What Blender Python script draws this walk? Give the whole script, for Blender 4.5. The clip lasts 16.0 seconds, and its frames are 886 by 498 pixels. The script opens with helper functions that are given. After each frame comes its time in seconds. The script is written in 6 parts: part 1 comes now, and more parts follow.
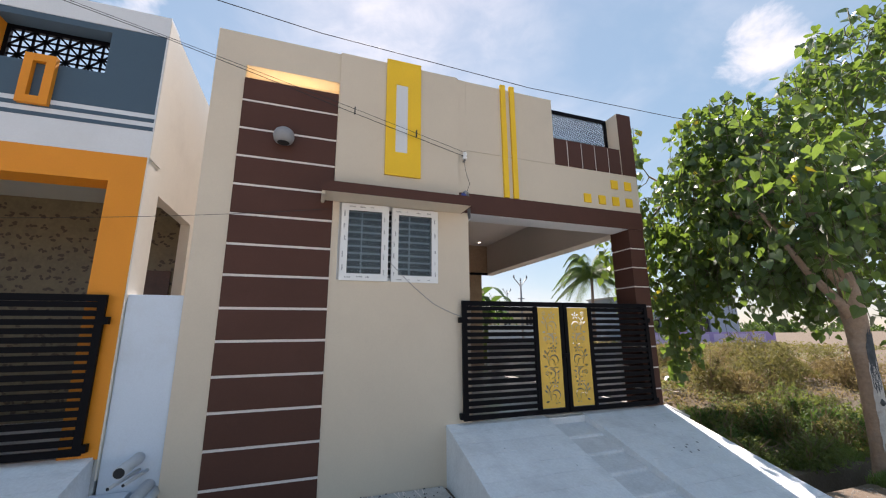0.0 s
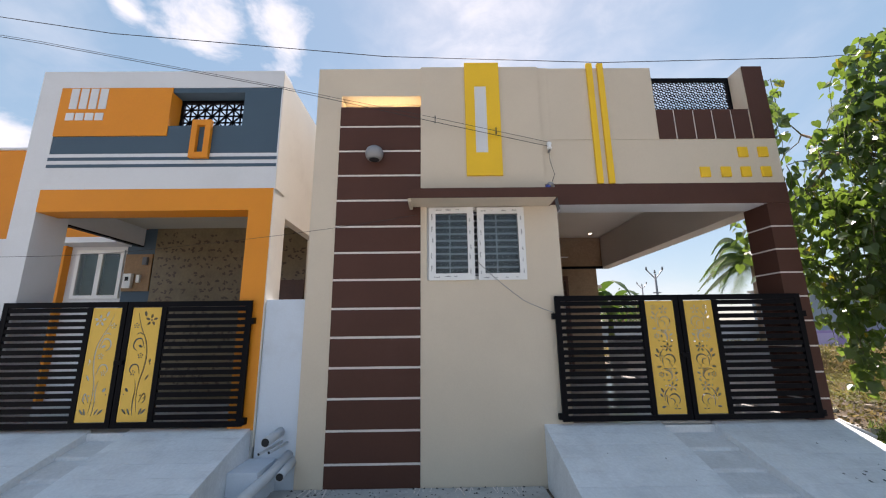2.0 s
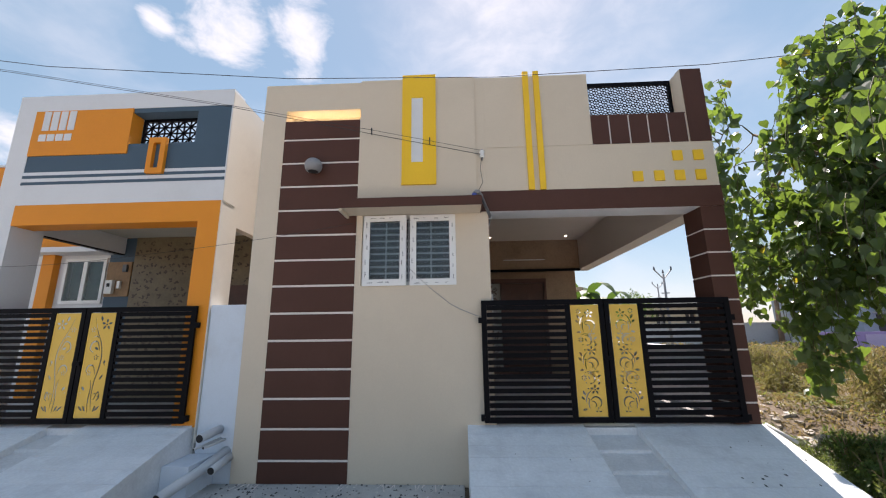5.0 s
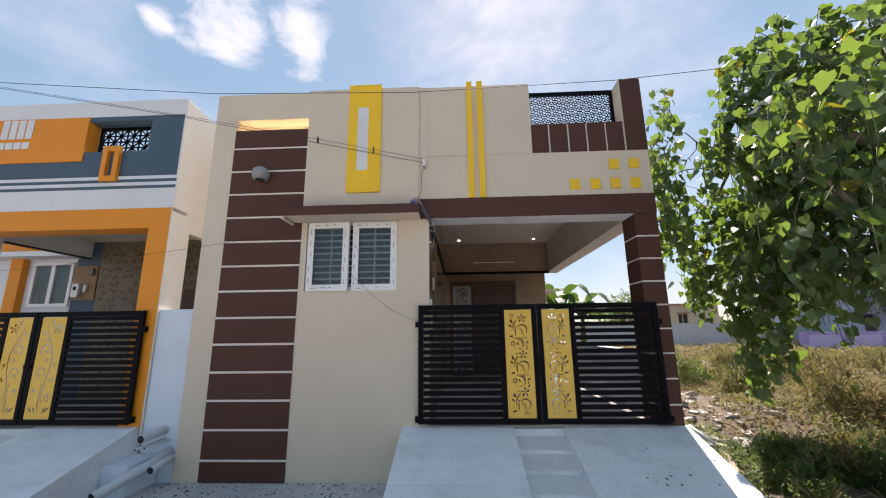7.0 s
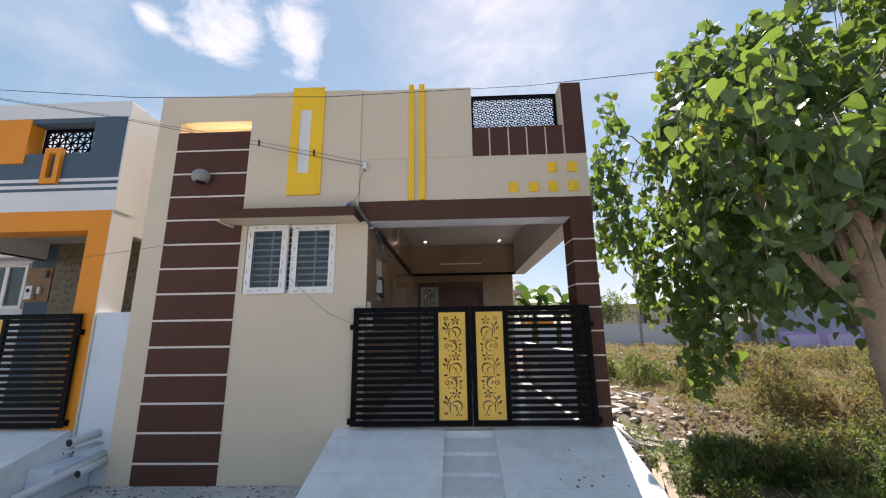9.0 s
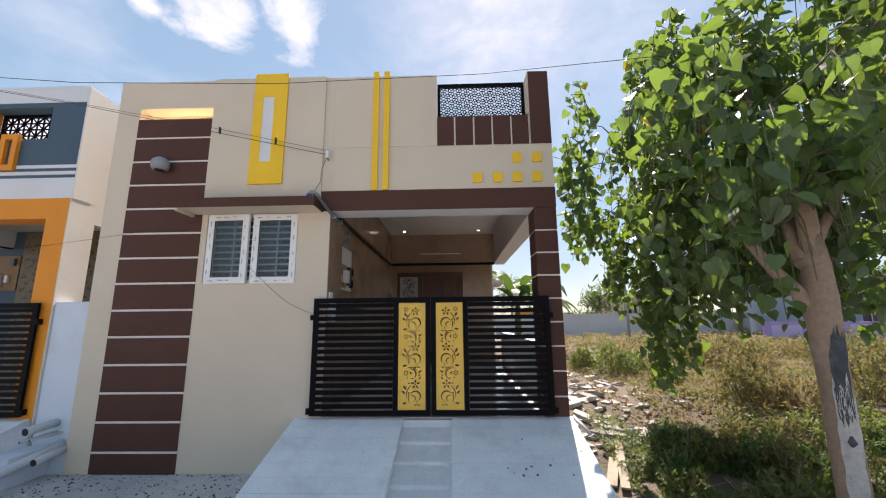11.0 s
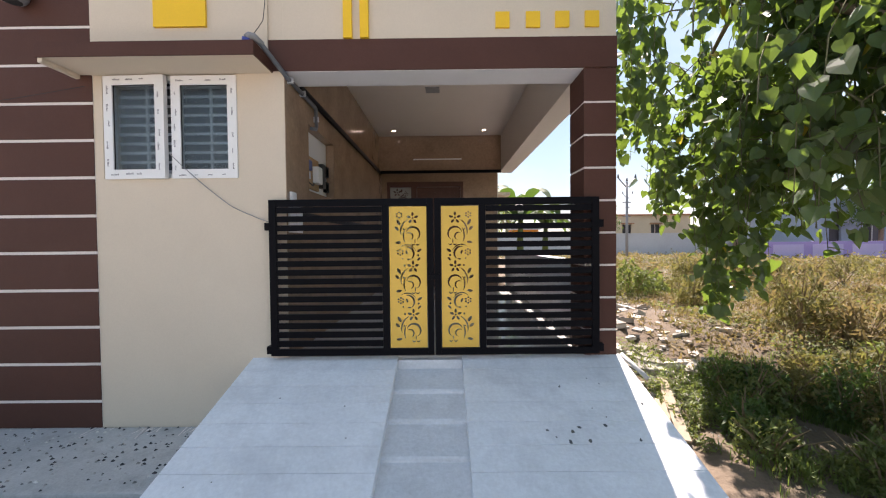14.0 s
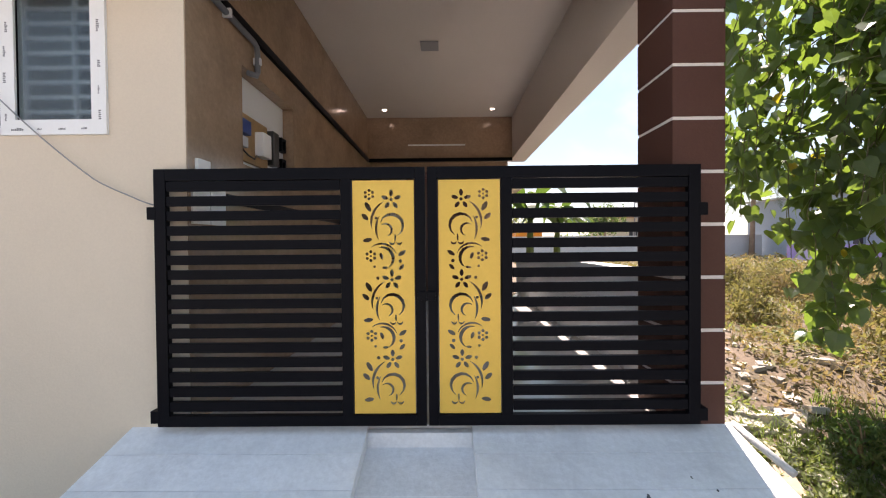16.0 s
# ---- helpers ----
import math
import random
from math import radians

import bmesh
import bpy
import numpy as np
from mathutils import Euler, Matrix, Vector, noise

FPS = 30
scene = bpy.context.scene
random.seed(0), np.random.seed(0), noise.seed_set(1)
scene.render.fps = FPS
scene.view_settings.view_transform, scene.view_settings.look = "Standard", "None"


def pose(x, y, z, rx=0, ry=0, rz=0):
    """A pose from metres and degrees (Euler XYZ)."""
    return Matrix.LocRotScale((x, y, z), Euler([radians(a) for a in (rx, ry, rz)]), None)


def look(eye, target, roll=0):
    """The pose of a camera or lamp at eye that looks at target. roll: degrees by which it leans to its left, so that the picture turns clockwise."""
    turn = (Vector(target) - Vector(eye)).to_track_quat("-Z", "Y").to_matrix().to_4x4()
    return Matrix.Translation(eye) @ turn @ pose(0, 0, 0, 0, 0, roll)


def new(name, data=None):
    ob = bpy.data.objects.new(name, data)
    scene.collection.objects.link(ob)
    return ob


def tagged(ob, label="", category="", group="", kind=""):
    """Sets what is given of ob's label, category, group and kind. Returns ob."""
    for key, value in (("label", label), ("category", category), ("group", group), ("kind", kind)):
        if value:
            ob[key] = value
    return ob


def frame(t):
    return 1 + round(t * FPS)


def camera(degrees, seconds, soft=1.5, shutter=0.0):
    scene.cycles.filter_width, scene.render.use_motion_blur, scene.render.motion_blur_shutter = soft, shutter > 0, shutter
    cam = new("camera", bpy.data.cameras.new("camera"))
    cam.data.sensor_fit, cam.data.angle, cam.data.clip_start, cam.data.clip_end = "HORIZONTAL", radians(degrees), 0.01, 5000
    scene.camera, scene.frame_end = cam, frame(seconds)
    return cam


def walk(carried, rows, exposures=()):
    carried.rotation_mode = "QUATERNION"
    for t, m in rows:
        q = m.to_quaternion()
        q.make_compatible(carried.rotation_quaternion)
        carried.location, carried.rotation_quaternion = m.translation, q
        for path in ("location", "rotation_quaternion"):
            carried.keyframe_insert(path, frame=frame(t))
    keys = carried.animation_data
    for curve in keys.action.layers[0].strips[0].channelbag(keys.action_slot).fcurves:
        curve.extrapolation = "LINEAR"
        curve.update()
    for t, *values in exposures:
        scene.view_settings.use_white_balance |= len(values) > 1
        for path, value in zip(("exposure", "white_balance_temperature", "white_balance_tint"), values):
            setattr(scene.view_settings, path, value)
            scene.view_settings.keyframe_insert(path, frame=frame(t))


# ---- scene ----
cam = camera(98.5, 16.0, soft=1.15)
PATH = [
    (0, (0.05, 0.086, 1.726), (0.692, 1.934, 2.143), -0.4),
    (0.5, (0.091, 0.056, 1.733), (0.55, 1.957, 2.151), -0.4),
    (1, (0.18, 0.05, 1.73), (0.44, 1.99, 2.145), -0.6),
    (1.5, (0.302, 0.031, 1.705), (0.387, 1.985, 2.125), -0.7),
    (2, (0.475, -0.053, 1.696), (0.496, 1.903, 2.115), -0.7),
    (2.5, (0.597, -0.085, 1.719), (0.614, 1.871, 2.135), -0.7),
    (3, (0.757, -0.105, 1.705), (0.771, 1.849, 2.13), -0.7),
    (5.5, (1.835, -0.26, 1.728), (1.741, 1.693, 2.151), -0.7),
    (6, (2.031, -0.306, 1.762), (1.943, 1.648, 2.181), -0.8),
    (6.5, (2.236, -0.382, 1.76), (2.155, 1.571, 2.186), -0.8),
    (7, (2.44, -0.357, 1.769), (2.352, 1.596, 2.189), -0.7),
    (7.5, (2.582, -0.336, 1.788), (2.505, 1.618, 2.209), -0.8),
    (8, (2.798, -0.366, 1.794), (2.726, 1.588, 2.217), -0.8),
    (8.5, (3.024, -0.385, 1.797), (2.953, 1.569, 2.218), -0.8),
    (9, (3.241, -0.354, 1.792), (3.17, 1.6, 2.211), -0.8),
    (11.3, (3.708, -0.298, 1.809), (3.662, 1.673, 2.145), -0.6),
    (11.5, (3.673, -0.258, 1.8), (3.634, 1.722, 2.078), -0.6),
    (12, (3.554, -0.128, 1.758), (3.541, 1.87, 1.864), -0.5),
    (12.5, (3.508, 0.076, 1.69), (3.495, 2.076, 1.698), -0.7),
    (13, (3.533, 0.386, 1.71), (3.517, 2.386, 1.68), -0.7),
    (13.5, (3.505, 0.764, 1.686), (3.496, 2.763, 1.643), -0.6),
    (14, (3.497, 1.136, 1.706), (3.488, 3.136, 1.663), -0.6),
    (14.5, (3.527, 1.517, 1.73), (3.511, 3.516, 1.686), -0.6),
    (15, (3.513, 1.87, 1.714), (3.491, 3.87, 1.668), -0.5),
    (15.5, (3.473, 2.216, 1.699), (3.46, 4.216, 1.661), -0.5),
    (16, (3.504, 2.519, 1.67), (3.491, 4.519, 1.642), -0.5),
]
walk(cam, [(t, look(eye, target, roll)) for t, eye, target, roll in PATH],
     [(0, 1.35, 6630, 20), (3, 1.33, 6630, 20), (9, 1.33, 6570, 20), (11.3, 1.44, 6600, 21), (12.5, 1.66, 6720, 23), (14, 1.77, 6840, 23), (16, 2.0, 7060, 25)])

# ---- world, sun, exposure ----
SUN_WAY = Vector((0.19, 1.0, 1.47)).normalized()
world = bpy.data.worlds.new("world")
scene.world = world
world.use_nodes = True
wn, wl = world.node_tree.nodes, world.node_tree.links
bg = wn["Background"]
sky = wn.new("ShaderNodeTexSky")
sky.sky_type = "NISHITA"
sky.sun_disc = False
sky.sun_elevation = math.asin(SUN_WAY.z)
sky.sun_rotation = math.atan2(SUN_WAY.x, SUN_WAY.y)
sky.air_density, sky.dust_density, sky.ozone_density = 1.0, 0.16, 2.0
# thin drifting veil, and small heaped clouds where they stand in this sky
wtc = wn.new("ShaderNodeTexCoord")
wmap = wn.new("ShaderNodeMapping")
wmap.inputs["Scale"].default_value = (1.0, 1.0, 1.7)
wl.new(wtc.outputs["Generated"], wmap.inputs["Vector"])


def sky_noise(scale, detail, rough, distort):
    n = wn.new("ShaderNodeTexNoise")
    n.inputs["Scale"].default_value, n.inputs["Detail"].default_value = scale, detail
    n.inputs["Roughness"].default_value, n.inputs["Distortion"].default_value = rough, distort
    wl.new(wmap.outputs["Vector"], n.inputs["Vector"])
    return n.outputs["Fac"]


def sky_math(operation, a, b):
    n = wn.new("ShaderNodeMath")
    n.operation = operation
    for k, v in enumerate((a, b)):
        if isinstance(v, float):
            n.inputs[k].default_value = v
        else:
            wl.new(v, n.inputs[k])
    return n.outputs["Value"]


def sky_range(value, lo, hi, to_lo, to_hi):
    n = wn.new("ShaderNodeMapRange")
    n.interpolation_type = "SMOOTHSTEP"
    n.inputs["From Min"].default_value, n.inputs["From Max"].default_value = lo, hi
    n.inputs["To Min"].default_value, n.inputs["To Max"].default_value = to_lo, to_hi
    wl.new(value, n.inputs["Value"])
    return n.outputs["Result"]


def sky_spots(spots):
    total = None
    for way, reach, lift in spots:
        far = wn.new("ShaderNodeVectorMath")
        far.operation = "DISTANCE"
        far.inputs[1].default_value = Vector(way).normalized()
        wl.new(wtc.outputs["Generated"], far.inputs[0])
        near = sky_range(far.outputs["Value"], reach, 0.0, 0.0, lift)
        total = near if total is None else sky_math("MAXIMUM", total, near)
    return total


puffs = sky_noise(8.0, 9.0, 0.6, 0.3)
heaps = sky_spots((((-0.455, 0.653, 0.606), 0.20, 1.0), ((-0.335, 0.694, 0.637), 0.17, 1.0), ((-0.56, 0.585, 0.58), 0.08, 0.8), ((0.775, 0.384, 0.505), 0.18, 1.0), ((-0.75, 0.58, 0.33), 0.16, 0.9), ((0.50, 0.76, 0.40), 0.16, 0.7)))
heap = sky_range(sky_math("ADD", sky_math("MULTIPLY", heaps, 0.62), puffs), 0.80, 1.14, 0.0, 0.95)
drift = sky_range(sky_noise(3.2, 8.0, 0.55, 0.4), 0.42, 0.80, 0.06, 0.42)
veil = sky_math("MULTIPLY", sky_spots((((0.11, 0.70, 0.70), 0.42, 1.0), ((0.30, 0.68, 0.66), 0.36, 0.6))), sky_range(puffs, 0.3, 0.75, 0.35, 0.9))
cover = sky_math("MAXIMUM", heap, sky_math("MAXIMUM", drift, veil))
clm = wn.new("ShaderNodeMixRGB")
clm.inputs["Color2"].default_value = (2.7, 2.78, 2.9, 1)
wl.new(cover, clm.inputs["Fac"])
sgam = wn.new("ShaderNodeGamma")
sgam.inputs["Gamma"].default_value = 0.42
shue = wn.new("ShaderNodeHueSaturation")
shue.inputs["Saturation"].default_value = 1.6
shue.inputs["Hue"].default_value = 0.485
wl.new(sky.outputs["Color"], sgam.inputs["Color"])
wl.new(sgam.outputs["Color"], shue.inputs["Color"])
wl.new(shue.outputs["Color"], clm.inputs["Color1"])
wl.new(clm.outputs["Color"], bg.inputs["Color"])
bg.inputs["Strength"].default_value = 0.15

sun = new("sun", bpy.data.lights.new("sun", "SUN"))
sun.data.energy, sun.data.angle, sun.data.color = 4.2, radians(0.6), (1.0, 0.95, 0.87)
sun.matrix_world = look((0, 0, 30), Vector((0, 0, 30)) - SUN_WAY)


# ---- materials ----
def node(tree, kind, **values):
    n = tree.nodes.new(kind)
    for key, v in values.items():
        n.inputs[key].default_value = v
    return n


def surface(name, rgb, rough=0.7, vary=0.12, grain=60.0, blotch=1.3, bump=0.15, metal=0.0, dirt=0.0, dirt_rgb=(0.12, 0.1, 0.08), dirt_scale=2.4, each=0.0, spec=0.5):
    """A painted, plastered or stony surface: broad blotches, fine grain, optional stains, relief."""
    m = bpy.data.materials.new(name)
    m.use_nodes = True
    t = m.node_tree
    b = t.nodes["Principled BSDF"]
    b.inputs["Roughness"].default_value, b.inputs["Metallic"].default_value = rough, metal
    b.inputs["Specular IOR Level"].default_value = spec
    geo = t.nodes.new("ShaderNodeNewGeometry")
    big = node(t, "ShaderNodeTexNoise", Scale=blotch, Detail=5.0, Roughness=0.6)
    fine = node(t, "ShaderNodeTexNoise", Scale=grain, Detail=4.0, Roughness=0.65)
    t.links.new(geo.outputs["Position"], big.inputs["Vector"])
    t.links.new(geo.outputs["Position"], fine.inputs["Vector"])
    add = t.nodes.new("ShaderNodeMath")
    add.operation = "MULTIPLY_ADD"
    add.inputs[1].default_value = 0.5
    t.links.new(fine.outputs["Fac"], add.inputs[0])
    half = t.nodes.new("ShaderNodeMath")
    half.operation = "MULTIPLY"
    half.inputs[1].default_value = 0.5
    t.links.new(big.outputs["Fac"], half.inputs[0])
    t.links.new(half.outputs["Value"], add.inputs[2])
    value = add.outputs["Value"]
    if each:
        info = t.nodes.new("ShaderNodeObjectInfo")
        em = t.nodes.new("ShaderNodeMath")
        em.operation = "MULTIPLY_ADD"
        em.inputs[1].default_value = each
        t.links.new(info.outputs["Random"], em.inputs[0])
        t.links.new(value, em.inputs[2])
        es = t.nodes.new("ShaderNodeMath")
        es.operation = "SUBTRACT"
        es.inputs[1].default_value = each / 2
        t.links.new(em.outputs["Value"], es.inputs[0])
        value = es.outputs["Value"]
    ramp = t.nodes.new("ShaderNodeValToRGB")
    e = ramp.color_ramp.elements
    e[0].position, e[1].position = 0.3, 0.7
    e[0].color = (*[c * (1 - vary) for c in rgb], 1)
    e[1].color = (*[min(c * (1 + vary), 0.95) for c in rgb], 1)
    t.links.new(value, ramp.inputs["Fac"])
    colour = ramp.outputs["Color"]
    if dirt:
        dn = node(t, "ShaderNodeTexNoise", Scale=dirt_scale, Detail=9.0, Roughness=0.7)
        t.links.new(geo.outputs["Position"], dn.inputs["Vector"])
        dr = t.nodes.new("ShaderNodeValToRGB")
        dr.color_ramp.elements[0].position, dr.color_ramp.elements[1].position = 0.5, 0.72
        t.links.new(dn.outputs["Fac"], dr.inputs["Fac"])
        dm = t.nodes.new("ShaderNodeMath")
        dm.operation = "MULTIPLY"
        dm.inputs[1].default_value = dirt
        t.links.new(dr.outputs["Color"], dm.inputs[0])
        mix = t.nodes.new("ShaderNodeMixRGB")
        mix.inputs["Color2"].default_value = (*dirt_rgb, 1)
        t.links.new(dm.outputs["Value"], mix.inputs["Fac"])
        t.links.new(colour, mix.inputs["Color1"])
        colour = mix.outputs["Color"]
    t.links.new(colour, b.inputs["Base Color"])
    if bump:
        mid = node(t, "ShaderNodeTexNoise", Scale=7.0, Detail=3.0, Roughness=0.5)
        t.links.new(geo.outputs["Position"], mid.inputs["Vector"])
        tall = t.nodes.new("ShaderNodeMath")
        tall.operation = "MULTIPLY_ADD"
        tall.inputs[1].default_value = 1.4
        t.links.new(mid.outputs["Fac"], tall.inputs[0])
        t.links.new(fine.outputs["Fac"], tall.inputs[2])
        bp = node(t, "ShaderNodeBump", Strength=bump, Distance=0.012)
        t.links.new(tall.outputs["Value"], bp.inputs["Height"])
        t.links.new(bp.outputs["Normal"], b.inputs["Normal"])
    return m


def glass(name, rgb, rough=0.03):
    m = bpy.data.materials.new(name)
    m.use_nodes = True
    b = m.node_tree.nodes["Principled BSDF"]
    b.inputs["Base Color"].default_value = (*rgb, 1)
    b.inputs["Roughness"].default_value = rough
    b.inputs["Transmission Weight"].default_value = 1.0
    b.inputs["IOR"].default_value = 1.45
    return m


def glow(name, rgb, strength):
    m = bpy.data.materials.new(name)
    m.use_nodes = True
    b = m.node_tree.nodes["Principled BSDF"]
    b.inputs["Base Color"].default_value = (*rgb, 1)
    b.inputs["Emission Color"].default_value = (*rgb, 1)
    b.inputs["Emission Strength"].default_value = strength
    return m


def leafy(name, rgb, through_rgb, each=0.5, gloss=0.4, island=True):
    """Leaves: colour that varies leaf by leaf, and light that shines through."""
    m = bpy.data.materials.new(name)
    m.use_nodes = True
    t = m.node_tree
    b = t.nodes["Principled BSDF"]
    out = t.nodes["Material Output"]
    b.inputs["Roughness"].default_value = gloss
    src = t.nodes.new("ShaderNodeNewGeometry")
    inf = t.nodes.new("ShaderNodeObjectInfo")
    sel = src.outputs["Random Per Island"] if island else inf.outputs["Random"]
    ramp = t.nodes.new("ShaderNodeValToRGB")
    e = ramp.color_ramp.elements
    e[0].color = (*[c * (1 - each) for c in rgb], 1)
    e[1].color = (*[c * (1 + each) for c in rgb], 1)
    t.links.new(sel, ramp.inputs["Fac"])
    fine = node(t, "ShaderNodeTexNoise", Scale=45.0, Detail=3.0)
    t.links.new(src.outputs["Position"], fine.inputs["Vector"])
    mix = t.nodes.new("ShaderNodeMixRGB")
    mix.blend_type = "MULTIPLY"
    mix.inputs["Fac"].default_value = 0.45
    t.links.new(ramp.outputs["Color"], mix.inputs["Color1"])
    t.links.new(fine.outputs["Color"], mix.inputs["Color2"])
    t.links.new(mix.outputs["Color"], b.inputs["Base Color"])
    tr = t.nodes.new("ShaderNodeBsdfTranslucent")
    tr.inputs["Color"].default_value = (*through_rgb, 1)
    add = t.nodes.new("ShaderNodeMixShader")
    add.inputs["Fac"].default_value = 0.35
    t.links.new(b.outputs["BSDF"], add.inputs[1])
    t.links.new(tr.outputs["BSDF"], add.inputs[2])
    t.links.new(add.outputs["Shader"], out.inputs["Surface"])
    return m


CREAM = surface("cream_plaster", (0.63, 0.54, 0.425), 0.75, 0.06, 90, 0.9, 0.18, dirt=0.12, dirt_rgb=(0.45, 0.38, 0.29), dirt_scale=0.8)
BROWN = surface("brown_paint", (0.080, 0.032, 0.0215), 0.65, 0.12, 80, 1.2, 0.16, each=0.14, dirt=0.2, dirt_rgb=(0.11, 0.05, 0.04), dirt_scale=1.6, spec=0.3)
WHITE_LINE = surface("white_line_paint", (0.72, 0.66, 0.62), 0.7, 0.05)
YELLOW = surface("yellow_paint", (0.87, 0.53, 0.012), 0.5, 0.07, 70, 1.5, 0.1)
ORANGE = surface("orange_paint", (0.72, 0.25, 0.008), 0.6, 0.07, 80, 1.1, 0.15, dirt=0.15, dirt_rgb=(0.5, 0.17, 0.01))
SLATE = surface("slate_blue_paint", (0.052, 0.092, 0.132), 0.65, 0.08, 80, 1.1, 0.15)
WHITE = surface("white_paint", (0.66, 0.675, 0.70), 0.7, 0.05, 80, 0.9, 0.15, dirt=0.25, dirt_rgb=(0.50, 0.50, 0.49), dirt_scale=1.1)
SIDE_WHITE = surface("side_wall_white", (0.66, 0.61, 0.53), 0.8, 0.06, 60, 0.8, 0.2, dirt=0.3, dirt_rgb=(0.48, 0.43, 0.36), dirt_scale=1.1)
PIER_WHITE = surface("pier_blue_white", (0.62, 0.68, 0.76), 0.75, 0.05, 60, 0.8, 0.2, dirt=0.3, dirt_rgb=(0.42, 0.43, 0.44), dirt_scale=1.5)
RAMP = surface("ramp_cement", (0.73, 0.75, 0.77), 0.8, 0.13, 35, 1.8, 0.3, each=0.10, dirt=0.55, dirt_rgb=(0.47, 0.48, 0.50), dirt_scale=2.2)
CHANNEL = surface("worn_channel_cement", (0.66, 0.67, 0.685), 0.85, 0.16, 35, 2.5, 0.35, dirt=0.5, dirt_rgb=(0.46, 0.47, 0.48), dirt_scale=4.0)
CEMENT = surface("bare_cement", (0.46, 0.46, 0.45), 0.9, 0.2, 45, 2.0, 0.5, dirt=0.6, dirt_rgb=(0.22, 0.22, 0.21))
BLACK = surface("black_gloss_paint", (0.005, 0.005, 0.007), 0.4, 0.2, 50, 2.0, 0.05, spec=0.06)
GOLD = surface("gold_yellow_sheet", (0.70, 0.44, 0.075), 0.38, 0.05, 60, 1.5, 0.04, metal=0.25)
TAN = surface("tan_veined_tile", (0.31, 0.215, 0.145), 0.16, 0.22, 26, 2.3, 0.03, dirt=0.55, dirt_rgb=(0.20, 0.13, 0.085), dirt_scale=2.2)
CEILING = surface("ceiling_paint", (0.60, 0.55, 0.51), 0.75, 0.04)
UPVC = surface("upvc_white", (0.78, 0.78, 0.77), 0.35, 0.03, 60, 2, 0.02)
PRINT = surface("grey_print", (0.14, 0.14, 0.15), 0.5, 0.1)
DARKWOOD = surface("dark_door_wood", (0.085, 0.03, 0.018), 0.4, 0.35, 30, 3.0, 0.1)
# dark base colour carries the shade of the unlit rooms
ROOM_DARK = surface("shade_coloured_room_wall", (0.12, 0.12, 0.12), 0.9, 0.1)
PVC = surface("grey_pvc", (0.52, 0.54, 0.57), 0.5, 0.08, 60, 3, 0.05, dirt=0.3, dirt_rgb=(0.36, 0.37, 0.38))
# near-black for painted hollows, and for the meter display
HOLE = surface("hollow_and_display_black", (0.02, 0.02, 0.022), 0.9, 0.2)
CONDUIT = surface("dark_grey_conduit", (0.12, 0.13, 0.145), 0.5, 0.15)
WIRE = surface("black_cable", (0.025, 0.025, 0.028), 0.6, 0.2)
LAMP_GREY = surface("lamp_grey", (0.26, 0.26, 0.27), 0.5, 0.1)
PATTERN = surface("brown_patterned_tile", (0.165, 0.125, 0.068), 0.4, 0.3, 20, 4.0, 0.05)
PATTERN_DARK = surface("dark_leaf_tile", (0.06, 0.038, 0.022), 0.4, 0.3, 20, 5.0, 0.05, each=0.2)
MARBLE = surface("pale_floor_tile", (0.52, 0.50, 0.48), 0.15, 0.08, 30, 2.0, 0.02)


# ---- building helpers ----
def box(bm, x0, x1, y0, y1, z0, z1, bevel=0.0):
    got = bmesh.ops.create_cube(bm, size=1.0)["verts"]
    for v in got:
        v.co = ((x0 + x1) / 2 + v.co.x * (x1 - x0), (y0 + y1) / 2 + v.co.y * (y1 - y0), (z0 + z1) / 2 + v.co.z * (z1 - z0))
    if bevel:
        edges = list({e for v in got for e in v.link_edges})
        bmesh.ops.bevel(bm, geom=edges, offset=bevel, segments=2, affect="EDGES", profile=0.7)
    return got


def prism(bm, outline, axis, a0, a1):
    """Extrudes a flat outline along an axis. Outline points are the two other coordinates in order."""
    def at(p, a):
        q = list(p)
        q.insert("xyz".index(axis), a)
        return q
    lo = [bm.verts.new(at(p, a0)) for p in outline]
    hi = [bm.verts.new(at(p, a1)) for p in outline]
    n = len(outline)
    bm.faces.new(lo)
    bm.faces.new(hi[::-1])
    for i in range(n):
        bm.faces.new((lo[i], hi[i], hi[(i + 1) % n], lo[(i + 1) % n]))
    bmesh.ops.recalc_face_normals(bm, faces=bm.faces[:])


def tube(bm, points, radius, sides=8, closed_ends=True):
    """A round tube along points; radius is one number or one for each point."""
    pts = [Vector(p) for p in points]
    rad = radius if isinstance(radius, (list, tuple)) else [radius] * len(pts)
    rings, side = [], None
    for i, p in enumerate(pts):
        d = (pts[min(i + 1, len(pts) - 1)] - pts[max(i - 1, 0)]).normalized()
        if side is None:
            side = d.orthogonal().normalized()
        side = (side - d * side.dot(d)).normalized()
        up = d.cross(side)
        rings.append([bm.verts.new(p + rad[i] * (math.cos(a) * side + math.sin(a) * up)) for a in [2 * math.pi * k / sides for k in range(sides)]])
    for r0, r1 in zip(rings, rings[1:]):
        for k in range(sides):
            f = bm.faces.new((r0[k], r0[(k + 1) % sides], r1[(k + 1) % sides], r1[k]))
            f.smooth = True
    if closed_ends:
        bm.faces.new(rings[0][::-1])
        bm.faces.new(rings[-1])


def mesh_of(name, bm, material):
    me = bpy.data.meshes.new(name)
    bm.to_mesh(me)
    bm.free()
    me.materials.append(material)
    return me


def thing(name, at, label, category, group="", kind=""):
    e = new(name)
    e.location = at
    e.empty_display_size = 0.1
    return tagged(e, label, category, group, kind)


